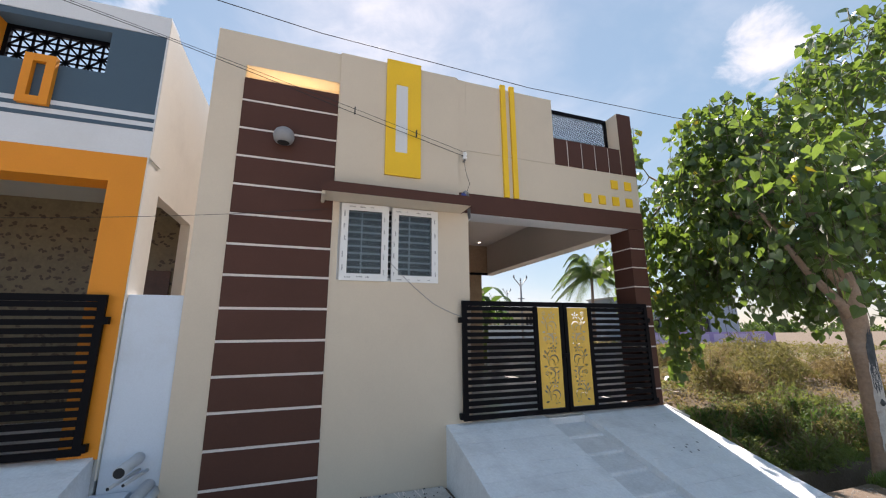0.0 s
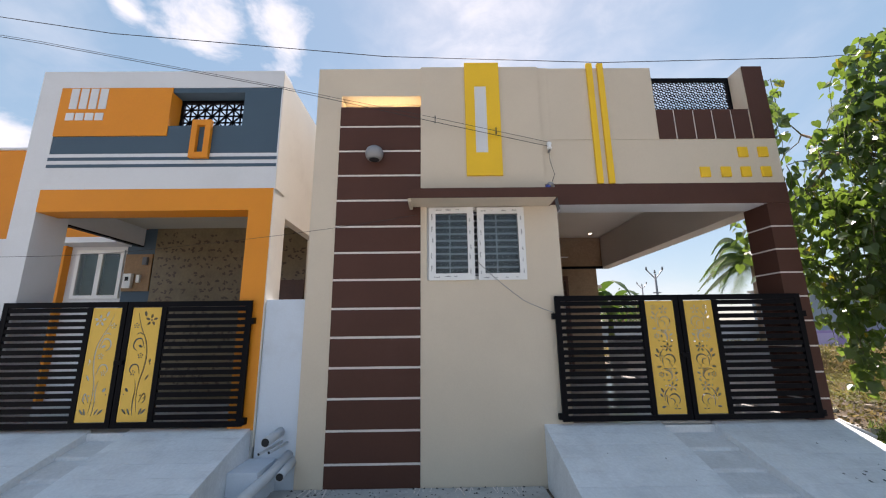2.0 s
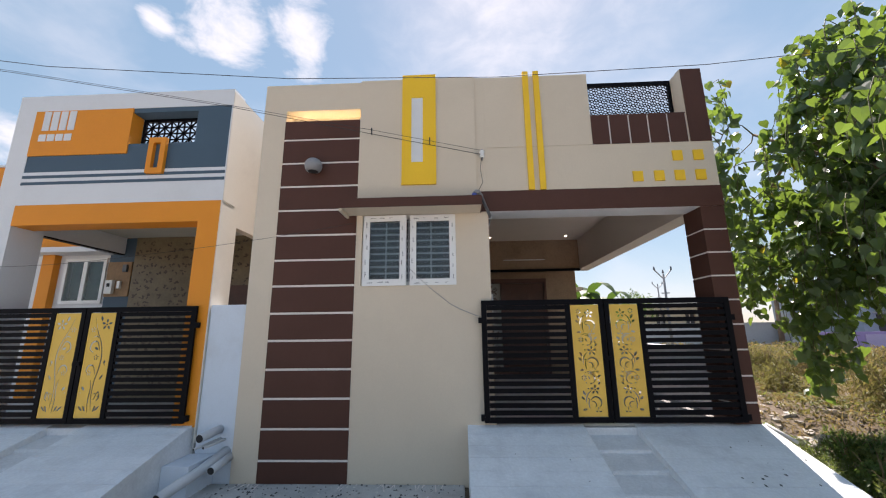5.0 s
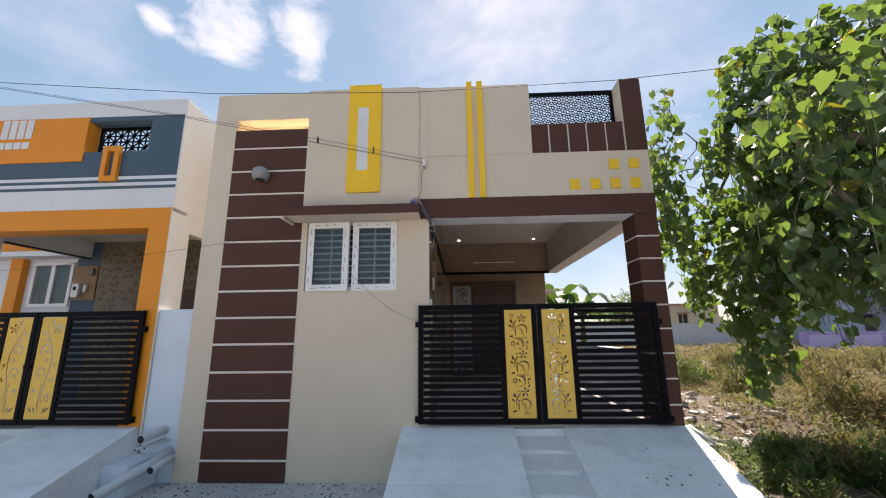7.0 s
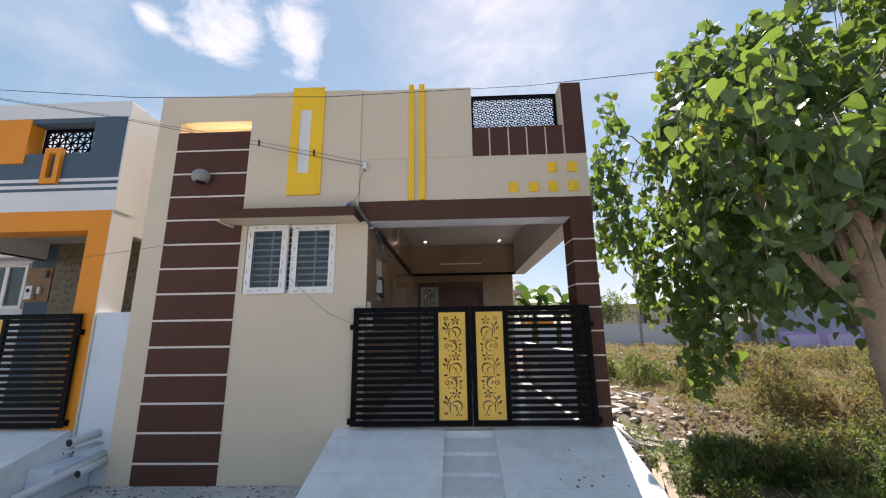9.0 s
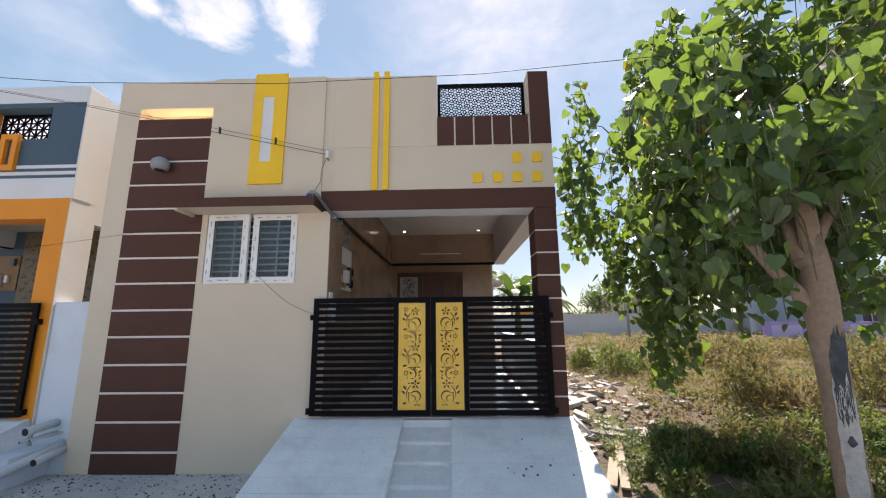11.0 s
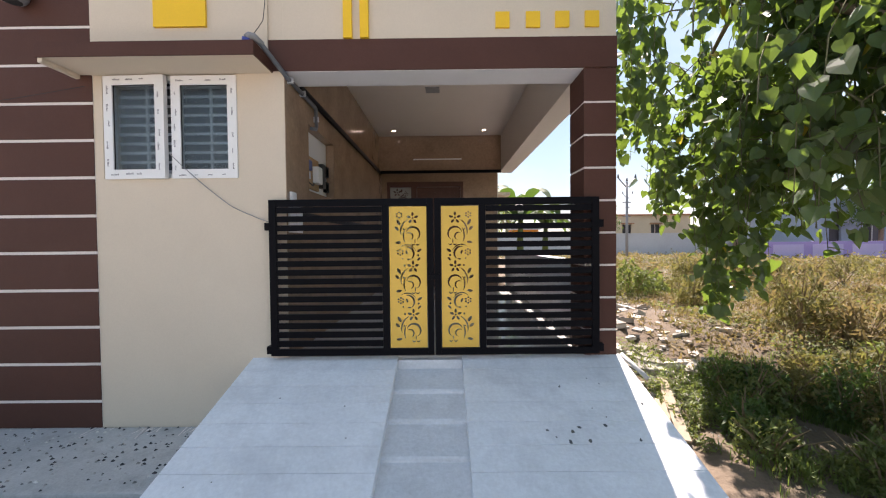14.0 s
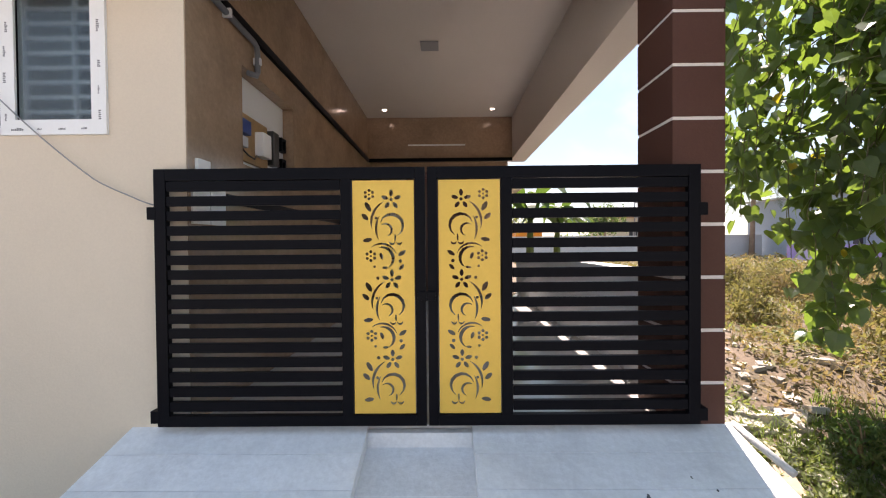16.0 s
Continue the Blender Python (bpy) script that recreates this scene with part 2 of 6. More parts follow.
def part(name, bm, material, parent, label=""):
    """One mesh, drawn in world coordinates, under a thing or under a part."""
    ob = new(name, mesh_of(name, bm, material))
    ob.parent = parent
    if parent.type == "EMPTY" or parent.parent is None:
        ob.matrix_parent_inverse = Matrix.Translation(-parent.location)
    return tagged(ob, label) if label else ob


def piece(name, me, at, parent):
    """A repeated piece on shared mesh data, at a place in the world."""
    ob = new(name, me)
    ob.parent = parent
    if parent.type == "EMPTY" or parent.parent is None:
        ob.matrix_parent_inverse = Matrix.Translation(-parent.location)
    ob.location = at
    return ob


def solo(name, bm, material, label, category, group="", kind=""):
    """A thing of one mesh, its origin at the middle of its base."""
    lo = [min(v.co[i] for v in bm.verts) for i in range(3)]
    hi = [max(v.co[i] for v in bm.verts) for i in range(3)]
    base = Vector(((lo[0] + hi[0]) / 2, (lo[1] + hi[1]) / 2, lo[2]))
    bmesh.ops.translate(bm, verts=bm.verts[:], vec=-base)
    ob = new(name, mesh_of(name, bm, material))
    ob.location = base
    return tagged(ob, label, category, group, kind)


def B(*boxes, bevel=0.0):
    bm = bmesh.new()
    for b in boxes:
        box(bm, *b, bevel=bevel)
    return bm

# ---- ground ----
def smooth(a, b, v):
    v = min(max((v - a) / (b - a), 0.0), 1.0)
    return v * v * (3 - 2 * v)


def ground_z(x, y):
    n = noise.noise((x * 0.9, y * 0.9, 0.3)) * 0.05 + noise.noise((x * 3.1, y * 3.1, 1.7)) * 0.02
    if y < 3.13:
        return -0.02 + 0.4 * n * smooth(0.5, 2.5, y) - 0.03 * smooth(2.2, 3.1, y)
    if y < 3.73:
        return -0.5 + 0.5 * n
    if x < 5.3:
        return -0.06
    lift = -0.16 + 0.56 * smooth(4.2, 7.0, y)
    return lift + n * 1.6 + noise.noise((x * 0.35, y * 0.35, 5.0)) * 0.12 * smooth(5, 9, y)


def build_ground():
    def steps(near, far_lo, far_hi):
        out = list(near)
        d = 0.3
        while out[-1] < far_hi:
            out.append(out[-1] + d)
            d *= 1.25
        d = 0.3
        while out[0] > far_lo:
            out.insert(0, out[0] - d)
            d *= 1.25
        return out
    xs = steps([-7 + 0.16 * i for i in range(126)], -900, 900)
    ys = steps(sorted([-1 + 0.16 * i for i in range(88)] + [3.12, 3.14, 3.72, 3.74]), -900, 900)
    verts = [(x, y, ground_z(x, y)) for y in ys for x in xs]
    w = len(xs)
    faces = [(j * w + i, j * w + i + 1, (j + 1) * w + i + 1, (j + 1) * w + i) for j in range(len(ys) - 1) for i in range(w - 1)]
    me = bpy.data.meshes.new("ground")
    me.from_pydata(verts, [], faces)
    me.materials.append(SOIL)
    return tagged(new("ground", me), "dusty earth plot with rubble and patchy dry grass", "ground", kind="structure")


SOIL = surface("dry_soil", (0.145, 0.108, 0.075), 0.95, 0.35, 30, 1.1, 0.9, dirt=0.75, dirt_rgb=(0.085, 0.082, 0.04), dirt_scale=1.3)
build_ground()
# mostly unseen sheet, kept pale so that sunlight bounces onto the facades
solo("road", B((-60, 60, -6.5, 2.15, -0.10, 0.004)), surface("pale_bounce_cement", (0.45, 0.435, 0.40), 0.9, 0.2, 30, 0.8, 0.5, dirt=0.4, dirt_rgb=(0.27, 0.25, 0.21), dirt_scale=0.9), "pale cement street sheet, mostly unseen, added to bounce sunlight onto the houses", "road", kind="structure")
solo("drain_apron", B((-1.6, 1.66, 2.3, 3.12, -0.2, -0.012), bevel=0.012), CEMENT, "rough cement slab at the drain edge", "slab", kind="structure")

def crosses(p, q):
    """Whether two outlines touch: any edges cross, or one lies in the other."""
    if max(a[0] for a in p) < min(a[0] for a in q) or max(a[0] for a in q) < min(a[0] for a in p) or max(a[1] for a in p) < min(a[1] for a in q) or max(a[1] for a in q) < min(a[1] for a in p):
        return False

    def turn(a, b, c):
        return (b[0] - a[0]) * (c[1] - a[1]) - (b[1] - a[1]) * (c[0] - a[0])

    for k in range(len(p)):
        a, b = p[k], p[(k + 1) % len(p)]
        for m in range(len(q)):
            c, d = q[m], q[(m + 1) % len(q)]
            if turn(a, b, c) * turn(a, b, d) <= 0 and turn(c, d, a) * turn(c, d, b) <= 0:
                return True
    return False


def cut_sheet(x0, x1, z0, z1, y0, y1, shapes, mirrored=False):
    """A sheet with real holes of the given outlines; a hole that would touch another is shrunk, then left out."""
    kept = []
    for s in shapes:
        for _ in range(5):
            if not any(crosses(s, k) for k in kept) and all(x0 + 0.004 < p[0] < x1 - 0.004 and z0 + 0.004 < p[1] < z1 - 0.004 for p in s):
                kept.append(s)
                break
            cx, cz = sum(p[0] for p in s) / len(s), sum(p[1] for p in s) / len(s)
            s = [(cx + 0.85 * (p[0] - cx), cz + 0.85 * (p[1] - cz)) for p in s]
    bm = bmesh.new()
    edges = []
    for pts in [[(x0, z0), (x1, z0), (x1, z1), (x0, z1)]] + kept:
        vs = [bm.verts.new(((x0 + x1 - p[0]) if mirrored else p[0], y0, p[1])) for p in pts]
        edges += [bm.edges.new((vs[i], vs[(i + 1) % len(vs)])) for i in range(len(vs))]
    bmesh.ops.triangle_fill(bm, use_beauty=True, use_dissolve=False, edges=edges, normal=(0, -1, 0))
    got = bmesh.ops.extrude_face_region(bm, geom=bm.faces[:])
    bmesh.ops.translate(bm, verts=[v for v in got["geom"] if isinstance(v, bmesh.types.BMVert)], vec=(0, y1 - y0, 0))
    bmesh.ops.recalc_face_normals(bm, faces=bm.faces[:])
    return bm


def side_sheet(y0, y1, z0, z1, x0, x1, shapes):
    """The same, standing across x."""
    bm = cut_sheet(y0, y1, z0, z1, x0, x1, shapes)
    for v in bm.verts:
        v.co = (v.co.y, v.co.x, v.co.z)
    bmesh.ops.recalc_face_normals(bm, faces=bm.faces[:])
    return bm


def rect(x0, x1, z0, z1):
    return [(x0, z0), (x1, z0), (x1, z1), (x0, z1)]


# ---- cream house ----
FRONT = 4.706
house = thing("house", (2.0, 9.0, 0.0), "cream single-storey house with brown bands and yellow trim", "house")
wall = part("wall", cut_sheet(-1.185, 2.02, -0.45, 5.33, FRONT, 4.93, [rect(-0.853, 0.262, 4.725, 4.90), rect(0.32, 1.555, 2.32, 3.285)]), CREAM, house)
part("cove_back", B((-0.86, 0.27, 4.931, 4.95, 4.70, 4.92)), CREAM, house)
part("upper_wall", B((0.245, 1.885, 4.682, FRONT, 3.49, 5.338), bevel=0.004), CREAM, house)
part("side_wall", B((-1.185, -0.96, 4.93, 16, -0.45, 5.3), (-1.185, 5.1, 15.8, 16, -0.45, 5.3)), SIDE_WHITE, house)
part("roof", B((-0.96, 5.09, 4.94, 15.8, 4.134, 4.216)), CEMENT, house)
part("upper_wall", B((2.021, 5.1, FRONT, 5.05, 3.577, 4.205)), CREAM, house)
part("joint_groove", B((2.021, 5.098, FRONT + 0.008, 5.048, 4.205, 4.222)), CREAM, house)
part("parapet", B((2.021, 3.50, FRONT, 4.86, 4.222, 5.325)), CREAM, house)
part("beam", B((2.02, 5.1, FRONT + 0.006, 5.05, 3.295, 3.575)), CREAM, house)
part("beam_band", B((1.885, 5.104, FRONT - 0.012, FRONT + 0.005, 3.293, 3.577), bevel=0.003), BROWN, house, "brown painted band along the porch beam")
part("beam_underside", B((2.02, 4.80, FRONT + 0.006, 5.05, 3.288, 3.294)), WHITE, house, "white underside of the porch beam")
part("side_beam", B((4.80, 5.1, 5.05, 10.2, 3.295, 4.13)), CEILING, house)
# low parapet with brown panels, and its corner post
parapet = part("parapet", B((3.50, 4.80, FRONT + 0.006, 4.86, 4.222, 4.655)), WHITE_LINE, house)
edges = [3.50, 3.749, 4.019, 4.28, 4.547, 4.80]
for a, b in zip(edges, edges[1:]):
    part("panel", B((a + (0.011 if a > 3.6 else 0), b - 0.011, FRONT - 0.006, FRONT + 0.008, 4.224, 4.662), bevel=0.003), BROWN, parapet)
part("parapet_cap", B((3.50, 4.80, FRONT - 0.004, 4.865, 4.656, 4.664)), BROWN, parapet)
post = part("parapet_post", B((4.806, 5.095, FRONT + 0.006, 5.02, 4.222, 5.335)), CREAM, house)
part("panel", B((4.818, 5.102, FRONT - 0.006, FRONT + 0.008, 4.224, 5.342), bevel=0.003), BROWN, post)
part("panel", B((5.094, 5.104, FRONT + 0.009, 5.02, 4.224, 5.342)), BROWN, post)
# striped brown panels between raised white lines
strip = part("strip_backing", B((-0.853, 0.242, FRONT - 0.004, FRONT + 0.004, -0.03, 4.722)), WHITE_LINE, house, "white joint lines")
LINES = [-0.04 + 0.0, 0.224, 0.578, 0.927, 1.275, 1.628, 1.973, 2.329, 2.675, 3.018, 3.371, 3.719, 4.069, 4.430, 4.738]
for a, b in zip(LINES, LINES[1:]):
    part("panel", B((-0.855, 0.240, FRONT - 0.012, FRONT + 0.002, a + 0.014, b - 0.014), bevel=0.003), BROWN, strip)
# pillar
pillar = part("pillar", B((4.806, 5.094, FRONT + 0.006, 5.095, 0.4, 3.294)), WHITE_LINE, house)
PL = [0.60, 0.858, 1.161, 1.465, 1.768, 2.069, 2.372, 2.675, 2.979, 3.302]
for a, b in zip(PL, PL[1:]):
    part("band", B((4.80, 5.10, FRONT, 5.10, a + 0.010, b - 0.010), bevel=0.004), BROWN, pillar)
# sunshade over the window
shade = part("sunshade", B((0.105, 1.915, 4.345, FRONT - 0.002, 3.275, 3.345)), CREAM, house)
part("fascia", B((0.095, 1.925, 4.332, 4.346, 3.272, 3.385), (1.915, 1.926, 4.346, FRONT - 0.013, 3.272, 3.385), bevel=0.003), BROWN, shade, "brown painted fascia")
part("drip_mould", B((0.10, 0.14, 4.35, 4.69, 3.235, 3.276), bevel=0.01), CREAM, shade)
part("top_slope", B((0.105, 1.915, 4.347, 4.68, 3.346, 3.40)), BROWN, shade)
# yellow trim
big = part("yellow_panel", B((0.853, 0.985, 4.655, 4.683, 3.69, 5.385), (1.148, 1.332, 4.655, 4.683, 3.69, 5.385), (0.985, 1.148, 4.655, 4.683, 3.69, 4.02), (0.985, 1.148, 4.655, 4.683, 5.015, 5.385)), YELLOW, house, "raised yellow panel round a white slot")
part("slot", B((0.984, 1.149, 4.664, 4.683, 4.019, 5.016)), WHITE, big, "white inset")
for x0 in (2.585, 2.738):
    part("yellow_stripe", B((x0, x0 + 0.08, 4.672, 4.720, 3.58, 5.385), bevel=0.004), YELLOW, house)
for x0, z0 in ((3.985, 3.66), (4.266, 3.66), (4.535, 3.66), (4.808, 3.66), (4.540, 3.945), (4.815, 3.945)):
    part("yellow_square", B((x0, x0 + 0.13, 4.686, FRONT + 0.004, z0, z0 + 0.145), bevel=0.004), YELLOW, house)
# porch inside
part("porch_side_wall", side_sheet(4.93, 10.2, 0.4, 4.13, 1.90, 2.02, [rect(5.33, 6.28, 2.27, 3.0)]), TAN, house, "glossy tan veined tiled wall")
part("wall_end_tile", B((2.0202, 2.0265, FRONT + 0.003, 4.931, 0.622, 3.287)), TAN, house, "glossy tan tile at the wall end")
part("wall_band", B((2.0202, 2.032, 5.1, 9.8, 1.955, 2.02)), BLACK, house, "black polished band on the tan wall")
part("trim", B((2.021, 2.055, 5.05, 9.9, 3.25, 3.315), (2.055, 4.80, 9.865, 9.899, 3.25, 3.315)), BLACK, house, "black edge trim")
part("back_beam", B((2.02, 4.80, 9.90, 10.2, 3.30, 4.13)), TAN, house, "glossy tan tiled beam face")
part("back_wall", cut_sheet(2.02, 4.75, 0.4, 3.3, 10.2, 10.4, [rect(2.15, 3.95, 0.63, 3.10)]), TAN, house, "glossy tan tiled wall")
part("plinth", B((1.95, 5.1, 4.722, 10.4, -0.45, 0.60)), CEMENT, house)
part("inner_wall", B((4.6, 4.8, 10.4, 15.8, 0, 3.9)), SIDE_WHITE, house)
part("rear_sunshade", B((4.75, 5.2, 11.0, 12.6, 2.86, 2.94)), CREAM, house)
part("low_wall", B((4.96, 5.1, 5.1, 10.4, 0.40, 1.42), (4.94, 5.12, 5.1, 10.4, 1.42, 1.46)), WHITE, house, "low white porch wall")
tagged(solo("floor", B((2.03, 4.96, 4.722, 10.2, 0.601, 0.622)), MARBLE, "pale polished tile porch floor", "floor", kind="structure"))
solo("ceiling", B((2.02, 4.80, 5.05, 9.9, 4.10, 4.133)), CEILING, "plain off-white porch ceiling", "ceiling", kind="structure")
# walls, floor and ceiling coloured dark in place of indoor shade
room = thing("room_shell", (0.4, 7.0, 0.6), "plain room behind the window, its dimness put into the wall colour", "room", kind="structure")
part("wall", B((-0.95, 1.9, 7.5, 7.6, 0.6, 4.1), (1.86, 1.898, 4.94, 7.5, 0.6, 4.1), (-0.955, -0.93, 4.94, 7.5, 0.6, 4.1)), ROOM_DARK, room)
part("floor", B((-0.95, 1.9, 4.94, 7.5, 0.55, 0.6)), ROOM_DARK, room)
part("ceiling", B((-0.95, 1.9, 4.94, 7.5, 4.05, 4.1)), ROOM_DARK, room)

# ---- slate and orange house ----
lh = thing("house", (-3.3, 8.0, 0.0), "white house with orange frame and slate-blue parapet", "house")
part("wall", cut_sheet(-5.02, -1.675, 3.559, 5.31, FRONT, 4.98, [rect(-4.72, -1.692, 4.062, 5.05)]), WHITE, lh)
part("corner_pillar", B((-5.02, -4.72, FRONT, 5.15, -0.45, 3.557)), WHITE, lh)
part("side_beam", B((-5.018, -4.93, 5.152, 6.82, 3.28, 3.598)), WHITE, lh)
part("beam_strip", B((-5.016, -4.926, 5.152, 6.82, 3.258, 3.279)), BLACK, lh, "dark strip under the side beam")
part("orange_beam", B((-4.72, -1.69, FRONT - 0.006, 5.0, 3.258, 3.557)), ORANGE, lh, "orange painted beam")
part("orange_pillar", B((-1.99, -1.69, FRONT - 0.006, 5.1, 0.6, 3.258)), ORANGE, lh, "orange painted pillar")
part("pillar_side", B((-1.689, -1.675, FRONT - 0.004, 5.0, 0.42, 3.556), (-1.689, -1.675, 5.0, 5.1, 2.1, 3.259)), SIDE_WHITE, lh, "white painted side of the pillar")
part("upper_side", B((-1.6745, -1.668, FRONT + 0.002, 5.0, 3.557, 5.27)), SIDE_WHITE, lh)
part("slate_panel", cut_sheet(-4.718, -1.694, 4.064, 5.048, FRONT + 0.006, 4.90, [rect(-3.26, -2.2, 4.47, 4.975)]), SLATE, lh, "slate-blue parapet panel")
for z0 in (3.865, 3.965):
    part("slate_line", B((-4.72, -1.685, FRONT - 0.004, FRONT + 0.004, z0, z0 + 0.045)), SLATE, lh)
orange_block = part("orange_block", B((-4.716, -3.195, FRONT - 0.012, 4.905, 4.32, 5.046), bevel=0.004), ORANGE, lh, "orange block with inset white tiles")
for k in range(4):
    part("white_tile", B((-4.57 + k * 0.132, -4.465 + k * 0.132, FRONT - 0.02, FRONT - 0.01, 4.72, 5.03), bevel=0.003), WHITE, orange_block)
    part("white_tile", B((-4.59 + k * 0.132, -4.48 + k * 0.132, FRONT - 0.02, FRONT - 0.01, 4.55, 4.66), bevel=0.003), WHITE, orange_block)
part("orange_slot", B((-2.84, -2.765, 4.655, FRONT + 0.004, 3.98, 4.53), (-2.66, -2.585, 4.655, FRONT + 0.004, 3.98, 4.53), (-2.765, -2.66, 4.655, FRONT + 0.004, 3.98, 4.06), (-2.765, -2.66, 4.655, FRONT + 0.004, 4.45, 4.53), bevel=0.003), ORANGE, lh, "orange slotted frame")
part("side_wall", B((-1.80, -1.675, 5.0, 16, 3.26, 5.27), (-1.80, -1.675, 6.4, 16, -0.45, 3.26), (-1.80, -1.675, 5.0, 6.4, -0.45, 2.1)), SIDE_WHITE, lh)
part("roof", B((-5.02, -1.80, 5.0, 7.0, 3.75, 3.87), (-8.6, -1.80, 7.0, 16, 3.75, 3.87)), CEMENT, lh)
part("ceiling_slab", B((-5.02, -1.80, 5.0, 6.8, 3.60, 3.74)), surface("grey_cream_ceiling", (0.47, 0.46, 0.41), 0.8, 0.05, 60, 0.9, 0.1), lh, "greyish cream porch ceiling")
part("plinth", B((-5.0, -1.81, 4.722, 6.8, -0.45, 0.60)), CEMENT, lh)
part("plinth", B((-1.81, -1.692, 4.722, 5.1, -0.45, 0.599)), CEMENT, lh)
back = part("back_wall", B((-5.21, -4.70, 6.82, 7.0, 0.0, 3.6)), SLATE, lh, "slate-blue wall strip")
part("window_wall", cut_sheet(-8.6, -5.211, 0.0, 3.44, 6.83, 7.0, [rect(-6.08, -5.25, 2.33, 3.2)]), WHITE, lh, "white wall round the window")
part("orange_column", B((-6.47, -6.22, 6.70, 6.829, 0, 3.27), bevel=0.006), ORANGE, lh)
part("window_sunshade", B((-6.9, -5.15, 6.46, 6.829, 3.27, 3.37), bevel=0.006), WHITE, lh, "white slab over the window")
part("set_back_parapet", B((-8.6, -5.0, 6.83, 7.0, 3.441, 5.20)), ORANGE, lh, "orange parapet of the set-back bay")
part("parapet_cap", B((-8.65, -5.0, 6.80, 7.03, 5.201, 5.25), bevel=0.008), WHITE, lh)
part("side_wall", B((-8.6, -8.45, 7.001, 16, 0, 3.74)), WHITE, lh)
part("bay_floor", B((-8.6, -5.0, 4.9, 6.82, -0.45, 0.60)), CEMENT, lh)
tilewall = part("patterned_wall", B((-4.70, -1.80, 6.80, 7.0, 0, 3.6)), PATTERN, lh, "brown leaf-patterned tiled wall")
# dark-coloured sheet for the shade inside this window
part("inside", B((-6.5, -5.0, 7.6, 7.7, 0, 3.6)), ROOM_DARK, lh)
part("door", B((-2.9, -1.95, 6.765, 6.80, 0.62, 2.62)), DARKWOOD, lh, "dark brown wooden door")
pier = solo("pier", B((-1.672, -1.188, 4.73, 4.95, -0.45, 2.10), bevel=0.01), PIER_WHITE, "bluish-white plastered wall filling the gap between houses", "wall", kind="structure")


# ---- ramps ----
def ramp_z(y):
    return 0.62 - (4.70 - y) * 0.303


def build_ramp(name, x0, x1, c0, c1, label, top=4.72, foot=2.68, rows=10):
    r = thing(name, ((x0 + x1) / 2, 3.7, -0.1), label, "ramp")
    step = (top - foot) / rows
    for a, b, nm in ((x0, c0, "core"), (c1, x1, "core")):
        bm = bmesh.new()
        prism(bm, [(top, -0.45), (foot, -0.45), (foot, ramp_z(foot) - 0.006), (top, ramp_z(top) - 0.006)], "x", a, b)
        body = part(nm, bm, RAMP, r)
        for k in range(rows):
            ya, yb = foot + k * step + 0.003, foot + (k + 1) * step - 0.003
            bm = bmesh.new()
            prism(bm, [(ya, ramp_z(ya) - 0.012), (yb, ramp_z(yb) - 0.012), (yb, ramp_z(yb)), (ya, ramp_z(ya))], "x", a + 0.002, b - 0.002)
            part("slab", bm, RAMP, body)
    n = 6
    for k in range(n):
        ya, yb = top - 0.06 - k * 0.33, top - 0.06 - (k + 1) * 0.33
        low = yb if k < n - 1 else foot
        za, zb = ramp_z(ya) - 0.086, ramp_z(low) - 0.058
        bm = bmesh.new()
        prism(bm, [(ya + 0.02, -0.45), (low, -0.45), (low, zb - 0.012), (low + 0.014, zb), (ya + 0.02, za)], "x", c0, c1)
        part("step", bm, CHANNEL, r)
    part("landing", B((c0, c1, top - 0.058, top, -0.45, 0.60), bevel=0.01), CHANNEL, r)
    return r


build_ramp("ramp", 1.68, 5.13, 3.05, 3.65, "pale grey cement car ramp with a stepped middle channel")
build_ramp("ramp", -5.05, -1.72, -3.55, -3.10, "pale grey cement ramp to the slate and orange house")
solo("drain_wall", B((-1.72, 1.64, 3.69, 3.738, -0.62, -0.075), bevel=0.012), surface("mossy_cement", (0.27, 0.285, 0.26), 0.95, 0.5, 38, 3.0, 1.0, dirt=0.7, dirt_rgb=(0.12, 0.15, 0.10), dirt_scale=7.0), "rough damp mossy cement wall of the drain", "wall", kind="structure")
tagged(solo("ledge", B((-1.70, 1.63, 3.735, 4.70, -0.45, -0.025), bevel=0.02), CEMENT, "rough cement drain ledge along the house foot", "ledge", kind="structure"))


